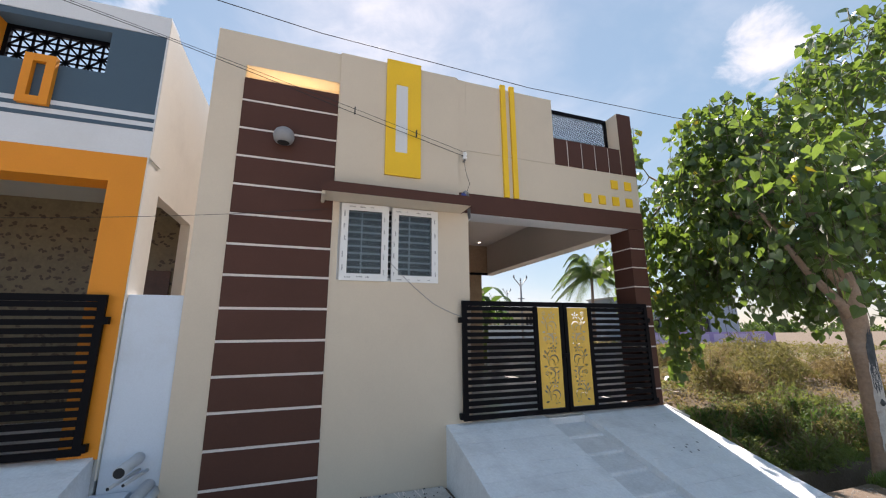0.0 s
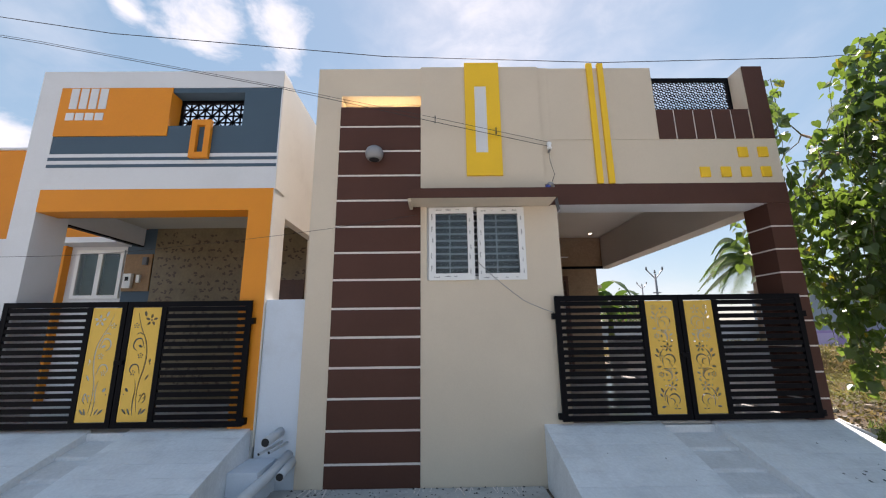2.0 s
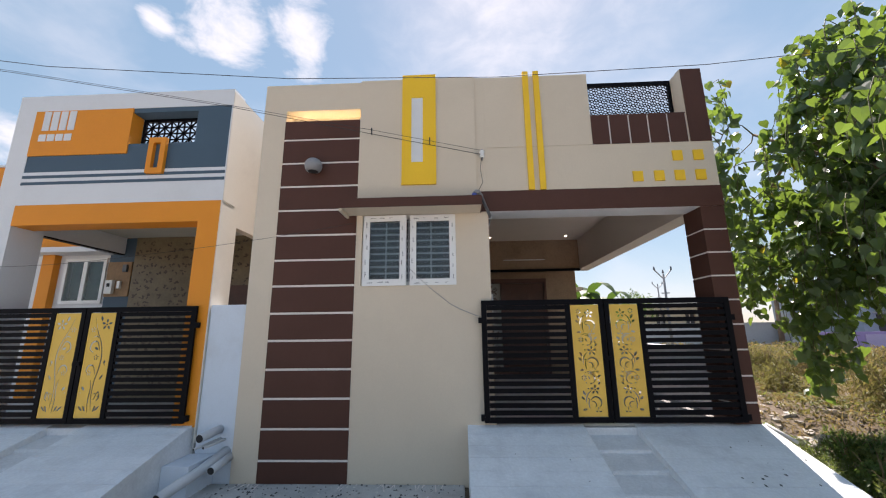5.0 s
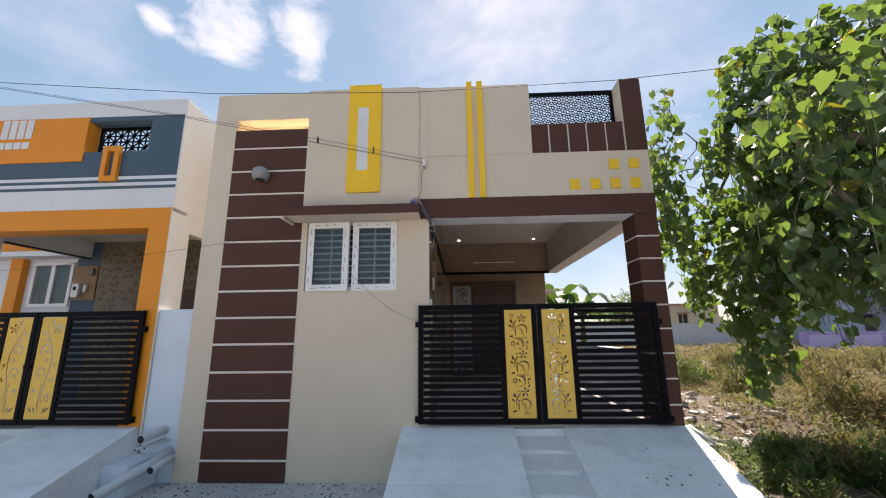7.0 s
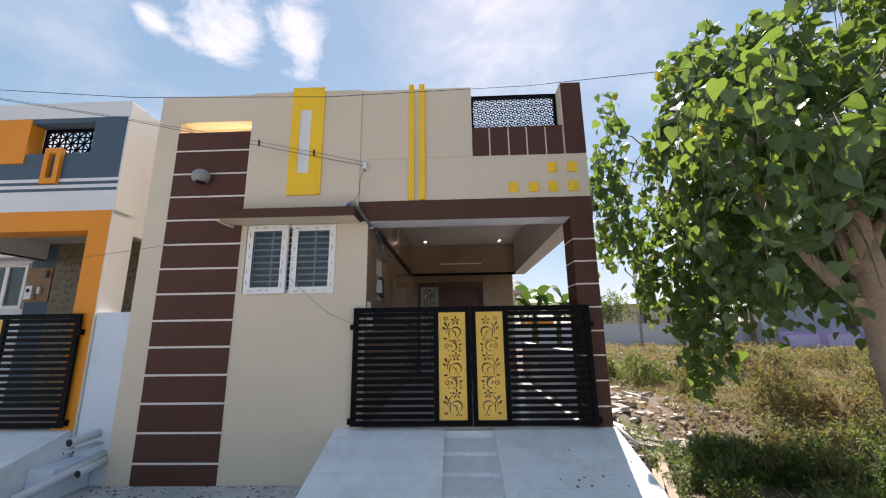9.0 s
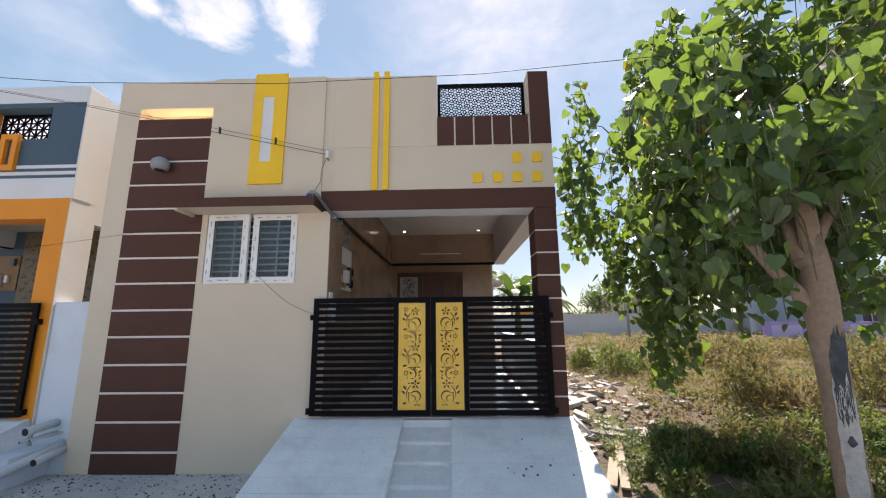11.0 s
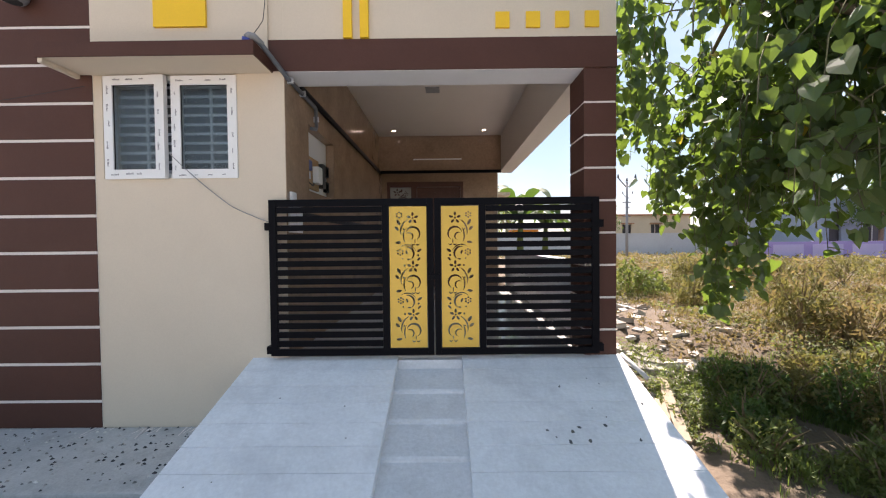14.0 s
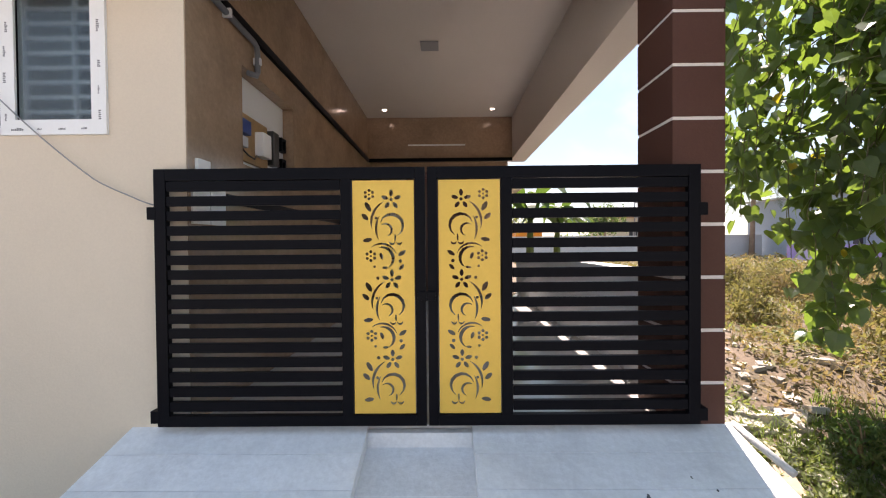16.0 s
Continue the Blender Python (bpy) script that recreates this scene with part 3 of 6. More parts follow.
# ---- gates ----
def build_gate(at_x, width, z0, z1, label, panels):
    """Two leaves of black slats with a gold cut-out panel beside the meeting stile. panels(x0, x1, z0, z1, mirrored) draws one."""
    y0, y1 = 4.632, 4.668
    mid = at_x + width / 2
    g = thing("gate", (mid, 4.65, z0), label, "gate")
    for side in (-1, 1):
        def X(a, b):
            p, q = mid + side * a, mid + side * b
            return min(p, q), max(p, q)
        w = width / 2
        leaf = part("leaf_frame", B((*X(0.006, 0.062), y0, y1, z0, z1), (*X(w - 0.065, w), y0, y1, z0, z1), (*X(0.062, w - 0.065), y0, y1, z1 - 0.065, z1), (*X(0.062, w - 0.065), y0, y1, z0, z0 + 0.06),
                                    (*X(0.415, 0.475), y0, y1, z0 + 0.06, z1 - 0.065), bevel=0.003), BLACK, g)
        n = 16
        pitch = (z1 - z0 - 0.125) / n
        me = mesh_of("slat", B((-(w - 0.545) / 2, (w - 0.545) / 2, -0.014, 0.014, -0.027, 0.027), bevel=0.003), BLACK)
        for k in range(n):
            a, b = X(0.475, w - 0.065)
            piece("slat", me, ((a + b) / 2, 4.65, z0 + 0.06 + pitch * (k + 0.62)), leaf)
        a, b = X(0.062, 0.415)
        panels(leaf, a, b, z0 + 0.06, z1 - 0.065, side < 0)
        hx = mid + side * (w + 0.014)
        for hz in (z1 - 0.28, z0 + 0.02):
            part("hinge", B((hx - 0.025, hx + 0.025, 4.63, 4.69, hz, hz + 0.07), bevel=0.004), BLACK, leaf)
        part("bolt", B((*X(0.0, 0.05), 4.612, 4.632, (z0 + z1) / 2 - 0.02, (z0 + z1) / 2 + 0.03), bevel=0.003), BLACK, leaf)
    return g


def outline_leaf(cx, cz, length, width, angle):
    pts = []
    for k in range(8):
        a = 2 * math.pi * k / 8
        u, v = math.cos(a) * length / 2, math.sin(a) * abs(math.sin(a)) ** 0.3 * width / 2
        pts.append((cx + u * math.cos(angle) - v * math.sin(angle), cz + u * math.sin(angle) + v * math.cos(angle)))
    return pts


def outline_dot(cx, cz, r, n=8):
    return [(cx + r * math.cos(2 * math.pi * k / n), cz + r * math.sin(2 * math.pi * k / n)) for k in range(n)]


def outline_arc(cx, cz, r, a0, a1, thick, n=9):
    """A crescent stroke, pointed at both ends."""
    out, back_side = [], []
    for k in range(n):
        f = k / (n - 1)
        a = radians(a0 + (a1 - a0) * f)
        t = thick * (0.15 + math.sin(math.pi * f)) / 2
        out.append((cx + (r + t) * math.cos(a), cz + (r + t) * math.sin(a)))
        back_side.append((cx + (r - t) * math.cos(a), cz + (r - t) * math.sin(a)))
    return out + back_side[::-1]


def flower(cx, cz, r, petals=5, pointed=False):
    out = [outline_dot(cx, cz, r * 0.18, 6)]
    for k in range(petals):
        a = math.pi / 2 + 2 * math.pi * k / petals
        if pointed:
            out.append(outline_leaf(cx + 0.66 * r * math.cos(a), cz + 0.66 * r * math.sin(a), r * 0.72, r * 0.42, a))
        else:
            out.append(outline_dot(cx + 0.68 * r * math.cos(a), cz + 0.68 * r * math.sin(a), r * 0.27, 6))
    return out


def scroll_shapes(x0, x1, z0, z1):
    """Flowers, leaves and scrolls: two motifs by turns, three of the first and two of the second."""
    w, h = x1 - x0, z1 - z0
    out = []

    def put(shapes, u, v):
        cx, cz = x0 + u * w, z0 + v * h
        out.extend([[(cx + p[0] * w, cz + p[1] * w) for p in s] for s in shapes])

    for k in range(3):
        v = 0.918 - 0.343 * k
        put(flower(0, 0, 0.165, 5, True), 0.63, v)
        put([outline_arc(0, 0, 0.46, 118, 196, 0.045)], 0.75, v - 0.105)
        put([outline_arc(0, 0, 0.19, -55, 165, 0.05)], 0.63, v - 0.112)
        put([outline_arc(0, 0, 0.105, -70, 130, 0.035)], 0.53, v - 0.13)
        put([outline_arc(0, 0, 0.42, 150, 205, 0.035)], 0.80, v - 0.125)
        put([outline_dot(0, 0, 0.03)], 0.38, v - 0.078)
        put([outline_leaf(0, 0, 0.18, 0.085, 2.1)], 0.25, v - 0.03)
        put([outline_leaf(0, 0, 0.15, 0.08, 2.4)], 0.20, v - 0.073)
        put([outline_leaf(0, 0, 0.16, 0.075, 0.15)], 0.24, v - 0.172)
        put([outline_arc(0, 0, 0.045, 180, 350, 0.03), outline_leaf(0.05, 0.06, 0.15, 0.035, 1.57)], 0.64, v - 0.178)
        put([outline_arc(0, 0, 0.045, 190, 360, 0.03)], 0.755, v - 0.178)
        if k:
            put([outline_dot(0, 0, 0.028)], 0.40, v + 0.008)
    put(flower(0, 0, 0.10, 6), 0.27, 0.94)
    for k in range(2):
        v = 0.677 - 0.342 * k
        put(flower(0, 0, 0.105, 6), 0.29, v)
        put([outline_arc(0, 0, 0.185, -55, 105, 0.05)], 0.47, v - 0.01)
        put([outline_arc(0, 0, 0.26, 20, 130, 0.03)], 0.46, v - 0.015)
        put([outline_leaf(0, 0, 0.12, 0.06, 1.9)], 0.46, v)
        put([outline_leaf(0, 0, 0.15, 0.07, 0.6)], 0.80, v + 0.012)
        put([outline_leaf(0, 0, 0.12, 0.06, 0.8)], 0.79, v - 0.048)
        put([outline_leaf(0, 0, 0.16, 0.07, 0.1)], 0.52, v - 0.05)
        put([outline_dot(0, 0, 0.03)], 0.77, v - 0.022)
        put([outline_dot(0, 0, 0.022)], 0.35, v - 0.045)
    return out


def vine_shapes(x0, x1, z0, z1):
    """A stem rising in a slow curve, with curled side shoots, flowers and leaves."""
    w, h = x1 - x0, z1 - z0
    out = []

    def put(shapes, u, v):
        cx, cz = x0 + u * w, z0 + v * h
        for s in shapes:
            out.append([(cx + p[0] * w, cz + p[1] * w) for p in s])

    def stroke(points, thick):
        """A tapering stroke through points given in shares of the panel."""
        p = [Vector((x0 + u * w, z0 + v * h, 0)) for u, v in points]
        fine = []
        for k in range(len(p) - 1):
            a, b, c, d = p[max(k - 1, 0)], p[k], p[k + 1], p[min(k + 2, len(p) - 1)]
            for q in (0.0, 0.25, 0.5, 0.75):
                fine.append(0.5 * ((2 * b) + (c - a) * q + (2 * a - 5 * b + 4 * c - d) * q * q + (3 * b - a - 3 * c + d) * q ** 3))
        fine.append(p[-1])
        one, two = [], []
        for k, q in enumerate(fine):
            t = (fine[min(k + 1, len(fine) - 1)] - fine[max(k - 1, 0)]).normalized()
            r = thick * w * (0.25 + 0.75 * math.sin(math.pi * (k + 0.5) / len(fine))) / 2
            one.append((q.x - t.y * r, q.y + t.x * r))
            two.append((q.x + t.y * r, q.y - t.x * r))
        out.append(one + two[::-1])

    put(flower(0, 0, 0.21, 5, True), 0.30, 0.885)
    put([outline_leaf(0, 0, 0.2, 0.1, 1.3)], 0.53, 0.945)
    stroke([(0.40, 0.08), (0.46, 0.2), (0.44, 0.33), (0.34, 0.46), (0.31, 0.58), (0.40, 0.70), (0.62, 0.82), (0.78, 0.95)], 0.045)
    stroke([(0.52, 0.05), (0.56, 0.16), (0.53, 0.27), (0.58, 0.35)], 0.04)
    stroke([(0.42, 0.63), (0.55, 0.715), (0.75, 0.705), (0.80, 0.645), (0.66, 0.61)], 0.055)
    stroke([(0.48, 0.745), (0.62, 0.775), (0.80, 0.755)], 0.05)
    stroke([(0.46, 0.40), (0.56, 0.48), (0.74, 0.485), (0.82, 0.44), (0.74, 0.41)], 0.05)
    stroke([(0.36, 0.16), (0.22, 0.24), (0.16, 0.19), (0.24, 0.155)], 0.05)
    put(flower(0, 0, 0.11, 5), 0.80, 0.835)
    put(flower(0, 0, 0.11, 5), 0.52, 0.565)
    put(flower(0, 0, 0.10, 5), 0.70, 0.415)
    put(flower(0, 0, 0.12, 5), 0.26, 0.215)
    put([outline_leaf(0, 0, 0.17, 0.09, 0.5)], 0.56, 0.65)
    put([outline_leaf(0, 0, 0.15, 0.08, 1.8), outline_leaf(-0.02, -0.1, 0.14, 0.08, 1.2)], 0.17, 0.52)
    put([outline_leaf(0, 0, 0.22, 0.07, 2.1)], 0.20, 0.375)
    put([outline_leaf(0, 0, 0.17, 0.09, 0.9)], 0.82, 0.27)
    for u, a in ((0.17, 2.3), (0.27, 1.9), (0.66, 1.1), (0.80, 0.8)):
        put([outline_leaf(0, 0, 0.24, 0.07, a)], u, 0.085)
    put([outline_leaf(0, 0, 0.05, 0.05, 0)], 0.9, 0.23)
    return out


def gold_panel(shapes):
    def draw(leaf, x0, x1, z0, z1, mirrored):
        a, b, c, d = x0 + 0.006, x1 - 0.006, z0 + 0.008, z1 - 0.008
        # shapes are drawn for the leaf on the small-x side and turned over for its partner
        part("cutout_panel", cut_sheet(a, b, c, d, 4.640, 4.644, shapes(a, b, c, d), not mirrored), GOLD, leaf, "gold-yellow sheet with cut-out flowers and scrolls")
    return draw


build_gate(1.884, 3.029, 0.655, 2.097, "black slatted metal double gate with gold cut-out panels", gold_panel(scroll_shapes))
build_gate(-4.78, 2.98, 0.655, 2.085, "black slatted metal double gate with gold vine panels", gold_panel(vine_shapes))

# ---- fittings of the cream house ----
GLASS = glass("window_glass", (0.70, 0.79, 0.82), 0.17)
# wrinkled protective film on the panes
film_bump = node(GLASS.node_tree, "ShaderNodeBump", Strength=0.2, Distance=0.008)
film_noise = node(GLASS.node_tree, "ShaderNodeTexNoise", Scale=14.0, Detail=4.0, Distortion=1.2)
film_at = GLASS.node_tree.nodes.new("ShaderNodeNewGeometry")
GLASS.node_tree.links.new(film_at.outputs["Position"], film_noise.inputs["Vector"])
GLASS.node_tree.links.new(film_noise.outputs["Fac"], film_bump.inputs["Height"])
GLASS.node_tree.links.new(film_bump.outputs["Normal"], GLASS.node_tree.nodes["Principled BSDF"].inputs["Normal"])
COVE_GLOW = glow("warm_led_strip", (1.0, 0.80, 0.46), 9.0)
LED = glow("ceiling_led", (1.0, 0.78, 0.64), 4.5)


def build_sash(parent, x0, x1, z0, z1, y0, turn_deg, prints):
    """A window sash with taped frame and one pane, turned on its outer edge."""
    w = 0.085
    sash = part("sash", cut_sheet(x0, x1, z0, z1, y0, y0 + 0.05, [rect(x0 + w, x1 - w, z0 + w, z1 - w)]), UPVC, parent)
    pane = part("pane", B((x0 + w - 0.01, x1 - w + 0.01, y0 + 0.022, y0 + 0.028, z0 + w - 0.01, z1 - w + 0.01)), GLASS, sash, "grey reflecting glass")
    pane.visible_shadow = False
    part("gasket", cut_sheet(x0 + w - 0.012, x1 - w + 0.012, z0 + w - 0.012, z1 - w + 0.012, y0 + 0.012, y0 + 0.02, [rect(x0 + w + 0.004, x1 - w - 0.004, z0 + w + 0.004, z1 - w - 0.004)]), BLACK, sash, "black rubber gasket")
    bm = bmesh.new()
    rnd = random.Random(prints)
    def mark(u, v, along, size):
        """One printed word: a few upright strokes of uneven length."""
        for k in range(rnd.randrange(4, 8)):
            d, h = k * size * 1.15, size * rnd.uniform(1.0, 1.9)
            if along:
                box(bm, u + d, u + d + size * 0.72, y0 - 0.0012, y0 + 0.001, v, v + h)
            else:
                box(bm, u, u + h, y0 - 0.0012, y0 + 0.001, v + d, v + d + size * 0.72)
    for zz in (z0 + 0.03, z1 - 0.05):
        u = x0 + 0.05 + 0.05 * rnd.random()
        while u < x1 - 0.12:
            mark(u, zz + rnd.uniform(-0.01, 0.012), True, rnd.choice((0.006, 0.009, 0.010)))
            u += rnd.uniform(0.10, 0.19)
    for xx in (x0 + 0.03, x1 - 0.055):
        v = z0 + 0.06 + 0.08 * rnd.random()
        while v < z1 - 0.14:
            mark(xx + rnd.uniform(-0.01, 0.012), v, False, rnd.choice((0.006, 0.009, 0.010)))
            v += rnd.uniform(0.12, 0.22)
    part("tape_print", bm, PRINT, sash, "grey print on the protective tape")
    if turn_deg:
        hinge = Vector((x0, y0 + 0.03, 0))
        m = Matrix.Translation(hinge) @ Matrix.Rotation(radians(turn_deg), 4, "Z") @ Matrix.Translation(-hinge)
        sash.data.transform(m)
        for c in sash.children:
            c.data.transform(m)
    return sash


win = thing("window_1", (0.93, 4.75, 2.32), "white taped two-sash window with grille, slightly ajar", "window", kind="structure")
part("window_frame", cut_sheet(0.321, 1.554, 2.321, 3.284, 4.745, 4.81, [rect(0.37, 1.505, 2.37, 3.235)]), UPVC, win)
build_sash(win, 0.35, 0.925, 2.312, 3.262, 4.684, -2.2, 3)
build_sash(win, 0.972, 1.58, 2.312, 3.260, 4.690, 0.0, 4)
bm = bmesh.new()
for k in range(10):
    box(bm, 0.34, 1.54, 4.865, 4.877, 2.40 + k * 0.09, 2.422 + k * 0.09)
for x in (0.62, 0.93, 1.24):
    box(bm, x - 0.008, x + 0.008, 4.861, 4.881, 2.33, 3.27)
part("grille", bm, PVC, win, "pale grey security grille bars")
# added dark sheet: the room's shade is put into its colour
part("blind", B((0.33, 1.55, 4.90, 4.905, 2.33, 3.28)), surface("room_shade_grey", (0.07, 0.078, 0.085), 0.9, 0.2, 20, 5), win)

# warm light in the cove over the striped panels
cove = thing("cove_light", (-0.3, 4.82, 4.726), "warm LED strip hidden in the cove", "light")
part("led_strip", B((-0.80, 0.22, 4.86, 4.875, 4.727, 4.735)), COVE_GLOW, cove)

lampob = thing("wall_lamp", (-0.36, 4.61, 3.88), "grey dome wall lamp on the striped panels", "lamp")
bm = bmesh.new()
LX, LY = -0.36, 4.59
tube(bm, [(LX, LY, z) for z in (3.895, 3.90, 3.93, 3.97, 4.01, 4.05, 4.075, 4.085)], [0.075, 0.088, 0.108, 0.118, 0.115, 0.092, 0.055, 0.01], 20)
part("dome", bm, LAMP_GREY, lampob)
bm = bmesh.new()
tube(bm, [(LX, LY, 3.99), (LX, 4.694, 3.99)], 0.035, 10)
part("bracket", bm, LAMP_GREY, lampob)
# dark disc paints the shade inside the dome, which is closed
bm = bmesh.new()
tube(bm, [(LX, LY, 3.891), (LX, LY, 3.896)], 0.068, 14)
part("mouth", bm, HOLE, lampob)


def build_grille_panel(at, x0, x1, z0, z1, y, label, cells, material):
    g = thing("jali_grille", ((x0 + x1) / 2, y, z0), label, "grille")
    part("grille_frame", cut_sheet(x0, x1, z0, z1, y - 0.02, y + 0.02, [rect(x0 + 0.04, x1 - 0.04, z0 + 0.05, z1 - 0.055)]), material, g)
    bm = bmesh.new()
    cells(bm, x0 + 0.03, x1 - 0.03, z0 + 0.04, z1 - 0.045, y)
    lat = part("lattice", bm, material, g)
    tagged(lat, kind="stuff")
    return g


def bar(bm, a, b, y, w, lim):
    (x0, z0), (x1, z1) = a, b
    lx0, lx1, lz0, lz1 = lim
    if not (lx0 <= (x0 + x1) / 2 <= lx1 and lz0 <= (z0 + z1) / 2 <= lz1):
        return
    d = Vector((x1 - x0, 0, z1 - z0))
    n = Vector((-d.z, 0, d.x)).normalized() * w / 2
    p, q = Vector((x0, y, z0)), Vector((x1, y, z1))
    t = Vector((0, 0.006, 0))
    lo = [bm.verts.new(v) for v in (p - n - t, q - n - t, q + n - t, p + n - t)]
    hi = [bm.verts.new(v) for v in (p - n + t, q - n + t, q + n + t, p + n + t)]
    bm.faces.new(lo)
    bm.faces.new(hi[::-1])
    for i in range(4):
        bm.faces.new((lo[i], hi[i], hi[(i + 1) % 4], lo[(i + 1) % 4]))


def star_cells(bm, x0, x1, z0, z1, y):
    s = 0.118
    lim = (x0, x1, z0, z1)
    for j in range(-1, int((z1 - z0) / (s * 0.866)) + 2):
        for i in range(-1, int((x1 - x0) / s) + 2):
            cx, cz = x0 + (i + 0.5 * (j % 2)) * s, z0 + j * s * 0.866
            ring = [(cx + 0.030 * math.cos(math.pi * k / 3), cz + 0.030 * math.sin(math.pi * k / 3)) for k in range(6)]
            for k in range(6):
                bar(bm, ring[k], ring[(k + 1) % 6], y, 0.008, lim)
                a = math.pi * k / 3
                bar(bm, ring[k], (cx + 0.059 * math.cos(a), cz + 0.059 * math.sin(a)), y, 0.011, lim)
                b = a + math.pi / 6
                bar(bm, (cx + 0.05 * math.cos(a), cz + 0.05 * math.sin(a)), (cx + 0.068 * math.cos(b), cz + 0.068 * math.sin(b)), y, 0.009, lim)


def cross_cells(bm, x0, x1, z0, z1, y):
    s = (x1 - x0) / 5
    lim = (x0, x1, z0, z1)
    for j in range(0, 4):
        for i in range(0, 5):
            cx, cz = x0 + (i + 0.5) * s, z1 - (j + 0.5) * s
            for k in range(8):
                a = math.pi * k / 4
                r = s * 0.5 * (1.414 if k % 2 else 1.0)
                bar(bm, (cx, cz), (cx + r * math.cos(a), cz + r * math.sin(a)), y, 0.020, lim)
            bar(bm, (cx - s / 2, cz + s / 2), (cx + s / 2, cz + s / 2), y, 0.022, lim)
            bar(bm, (cx + s / 2, cz - s / 2), (cx + s / 2, cz + s / 2), y, 0.022, lim)


build_grille_panel(0, 3.50, 4.80, 4.55, 5.33, 4.96, "black laser-cut star-pattern metal grille on the parapet", star_cells, BLACK)
build_grille_panel(0, -3.20, -2.12, 4.40, 4.99, 4.93, "black diagonal-cross metal grille in the parapet opening", cross_cells, BLACK)

# meter recess in the porch
mb = thing("meter_board", (1.93, 5.7, 2.33), "plywood meter board with blue and white electric boxes in a recess", "meter board")
part("recess_back", B((1.911, 1.915, 5.335, 6.275, 2.275, 2.995)), WHITE, mb, "white painted recess")
part("board", B((1.916, 1.945, 5.34, 5.88, 2.33, 2.70), bevel=0.004), surface("plywood", (0.36, 0.22, 0.10), 0.6, 0.25, 25, 3), mb, "plywood board")
part("blue_box", B((1.946, 2.0, 5.37, 5.50, 2.52, 2.63), bevel=0.01), surface("blue_plastic", (0.03, 0.07, 0.25), 0.4), mb, "blue plastic box")
part("fuse", B((1.946, 1.99, 5.38, 5.47, 2.42, 2.50), bevel=0.008), PVC, mb)
part("meter", B((1.946, 2.02, 5.65, 5.80, 2.40, 2.60), bevel=0.012), UPVC, mb, "white electric meter")
part("switch", B((1.916, 1.99, 5.90, 6.02, 2.38, 2.68), bevel=0.01), surface("dark_switch", (0.03, 0.032, 0.03), 0.4), mb, "dark main switch")
for z0 in (2.36, 2.56):
    part("fuse_frame", side_sheet(6.14, 6.24, z0, z0 + 0.13, 1.916, 1.96, [rect(6.16, 6.22, z0 + 0.02, z0 + 0.11)]), BLACK, mb)
bm = bmesh.new()
tube(bm, [(1.95, 5.44, 2.42), (1.98, 5.48, 2.37), (1.98, 5.58, 2.36), (1.96, 5.66, 2.41)], 0.007, 6)
part("wire", bm, WIRE, mb)
solo("socket_box", B((2.0266, 2.05, 4.77, 4.89, 2.10, 2.19), bevel=0.006), UPVC, "white switch box on the tan wall", "socket")
panel = thing("switch_panel", (2.03, 4.9, 1.80), "white paper-covered switch panel on the tan wall", "switch panel")
for y0, z0 in ((4.73, 1.95), (4.90, 1.95), (4.73, 1.80), (4.90, 1.80)):
    part("cover", B((2.0266, 2.042, y0, y0 + 0.16, z0, z0 + 0.14), bevel=0.004), UPVC, panel)

conduit = thing("service_conduit", (1.95, 4.6, 3.2), "dark grey conduit bringing the cable into the porch", "conduit")
bm = bmesh.new()
tube(bm, [(1.83, 4.40, 3.40), (1.84, 4.39, 3.44), (1.88, 4.42, 3.46), (1.93, 4.48, 3.42), (2.045, 4.72, 3.24), (2.05, 4.9, 3.235), (2.05, 5.46, 3.225), (2.05, 5.50, 3.21), (2.05, 5.51, 3.16), (2.05, 5.51, 3.02), (2.05, 5.49, 2.985), (2.02, 5.42, 2.975)], 0.021, 12)
part("pipe", bm, CONDUIT, conduit)
for p in ((2.05, 5.1, 3.235), (2.05, 5.51, 3.1), (2.05, 4.78, 3.236)):
    part("clamp", B((2.02, 2.078, p[1] - 0.012, p[1] + 0.012, p[2] - 0.028, p[2] + 0.028), bevel=0.003), PVC, conduit)

bm = bmesh.new()
tube(bm, [(1.826, 4.402, 3.395), (1.838, 4.392, 3.44)], 0.033, 12)
part("tape", bm, surface("blue_tape", (0.05, 0.07, 0.30), 0.5), conduit, "blue tape round the pipe end")
bm = bmesh.new()
tube(bm, [(1.84, 4.39, 3.441), (1.86, 4.40, 3.462), (1.885, 4.425, 3.466), (1.93, 4.485, 3.425)], [0.028, 0.030, 0.030, 0.026], 12)
part("bend", bm, LAMP_GREY, conduit, "grey plastic bend")

# porch ceiling things
for x, y in ((2.42, 9.45), (4.37, 9.45)):
    d = thing("downlight", (x, y, 4.09), "small round recessed ceiling downlight, lit", "light", "porch downlights")
    bm = bmesh.new()
    tube(bm, [(x, y, 4.092), (x, y, 4.101)], 0.05, 16)
    part("rim", bm, UPVC, d)
    bm = bmesh.new()
    tube(bm, [(x, y, 4.088), (x, y, 4.093)], 0.036, 14)
    part("lens", bm, LED, d)
solo("fan_box", B((3.22, 3.44, 7.12, 7.34, 4.085, 4.10), bevel=0.004), LAMP_GREY, "grey square fan-point cover on the ceiling", "cover plate")
solo("batten_light", B((2.80, 3.90, 9.872, 9.898, 3.555, 3.58), bevel=0.004), UPVC, "slim white batten light on the tan beam", "light")

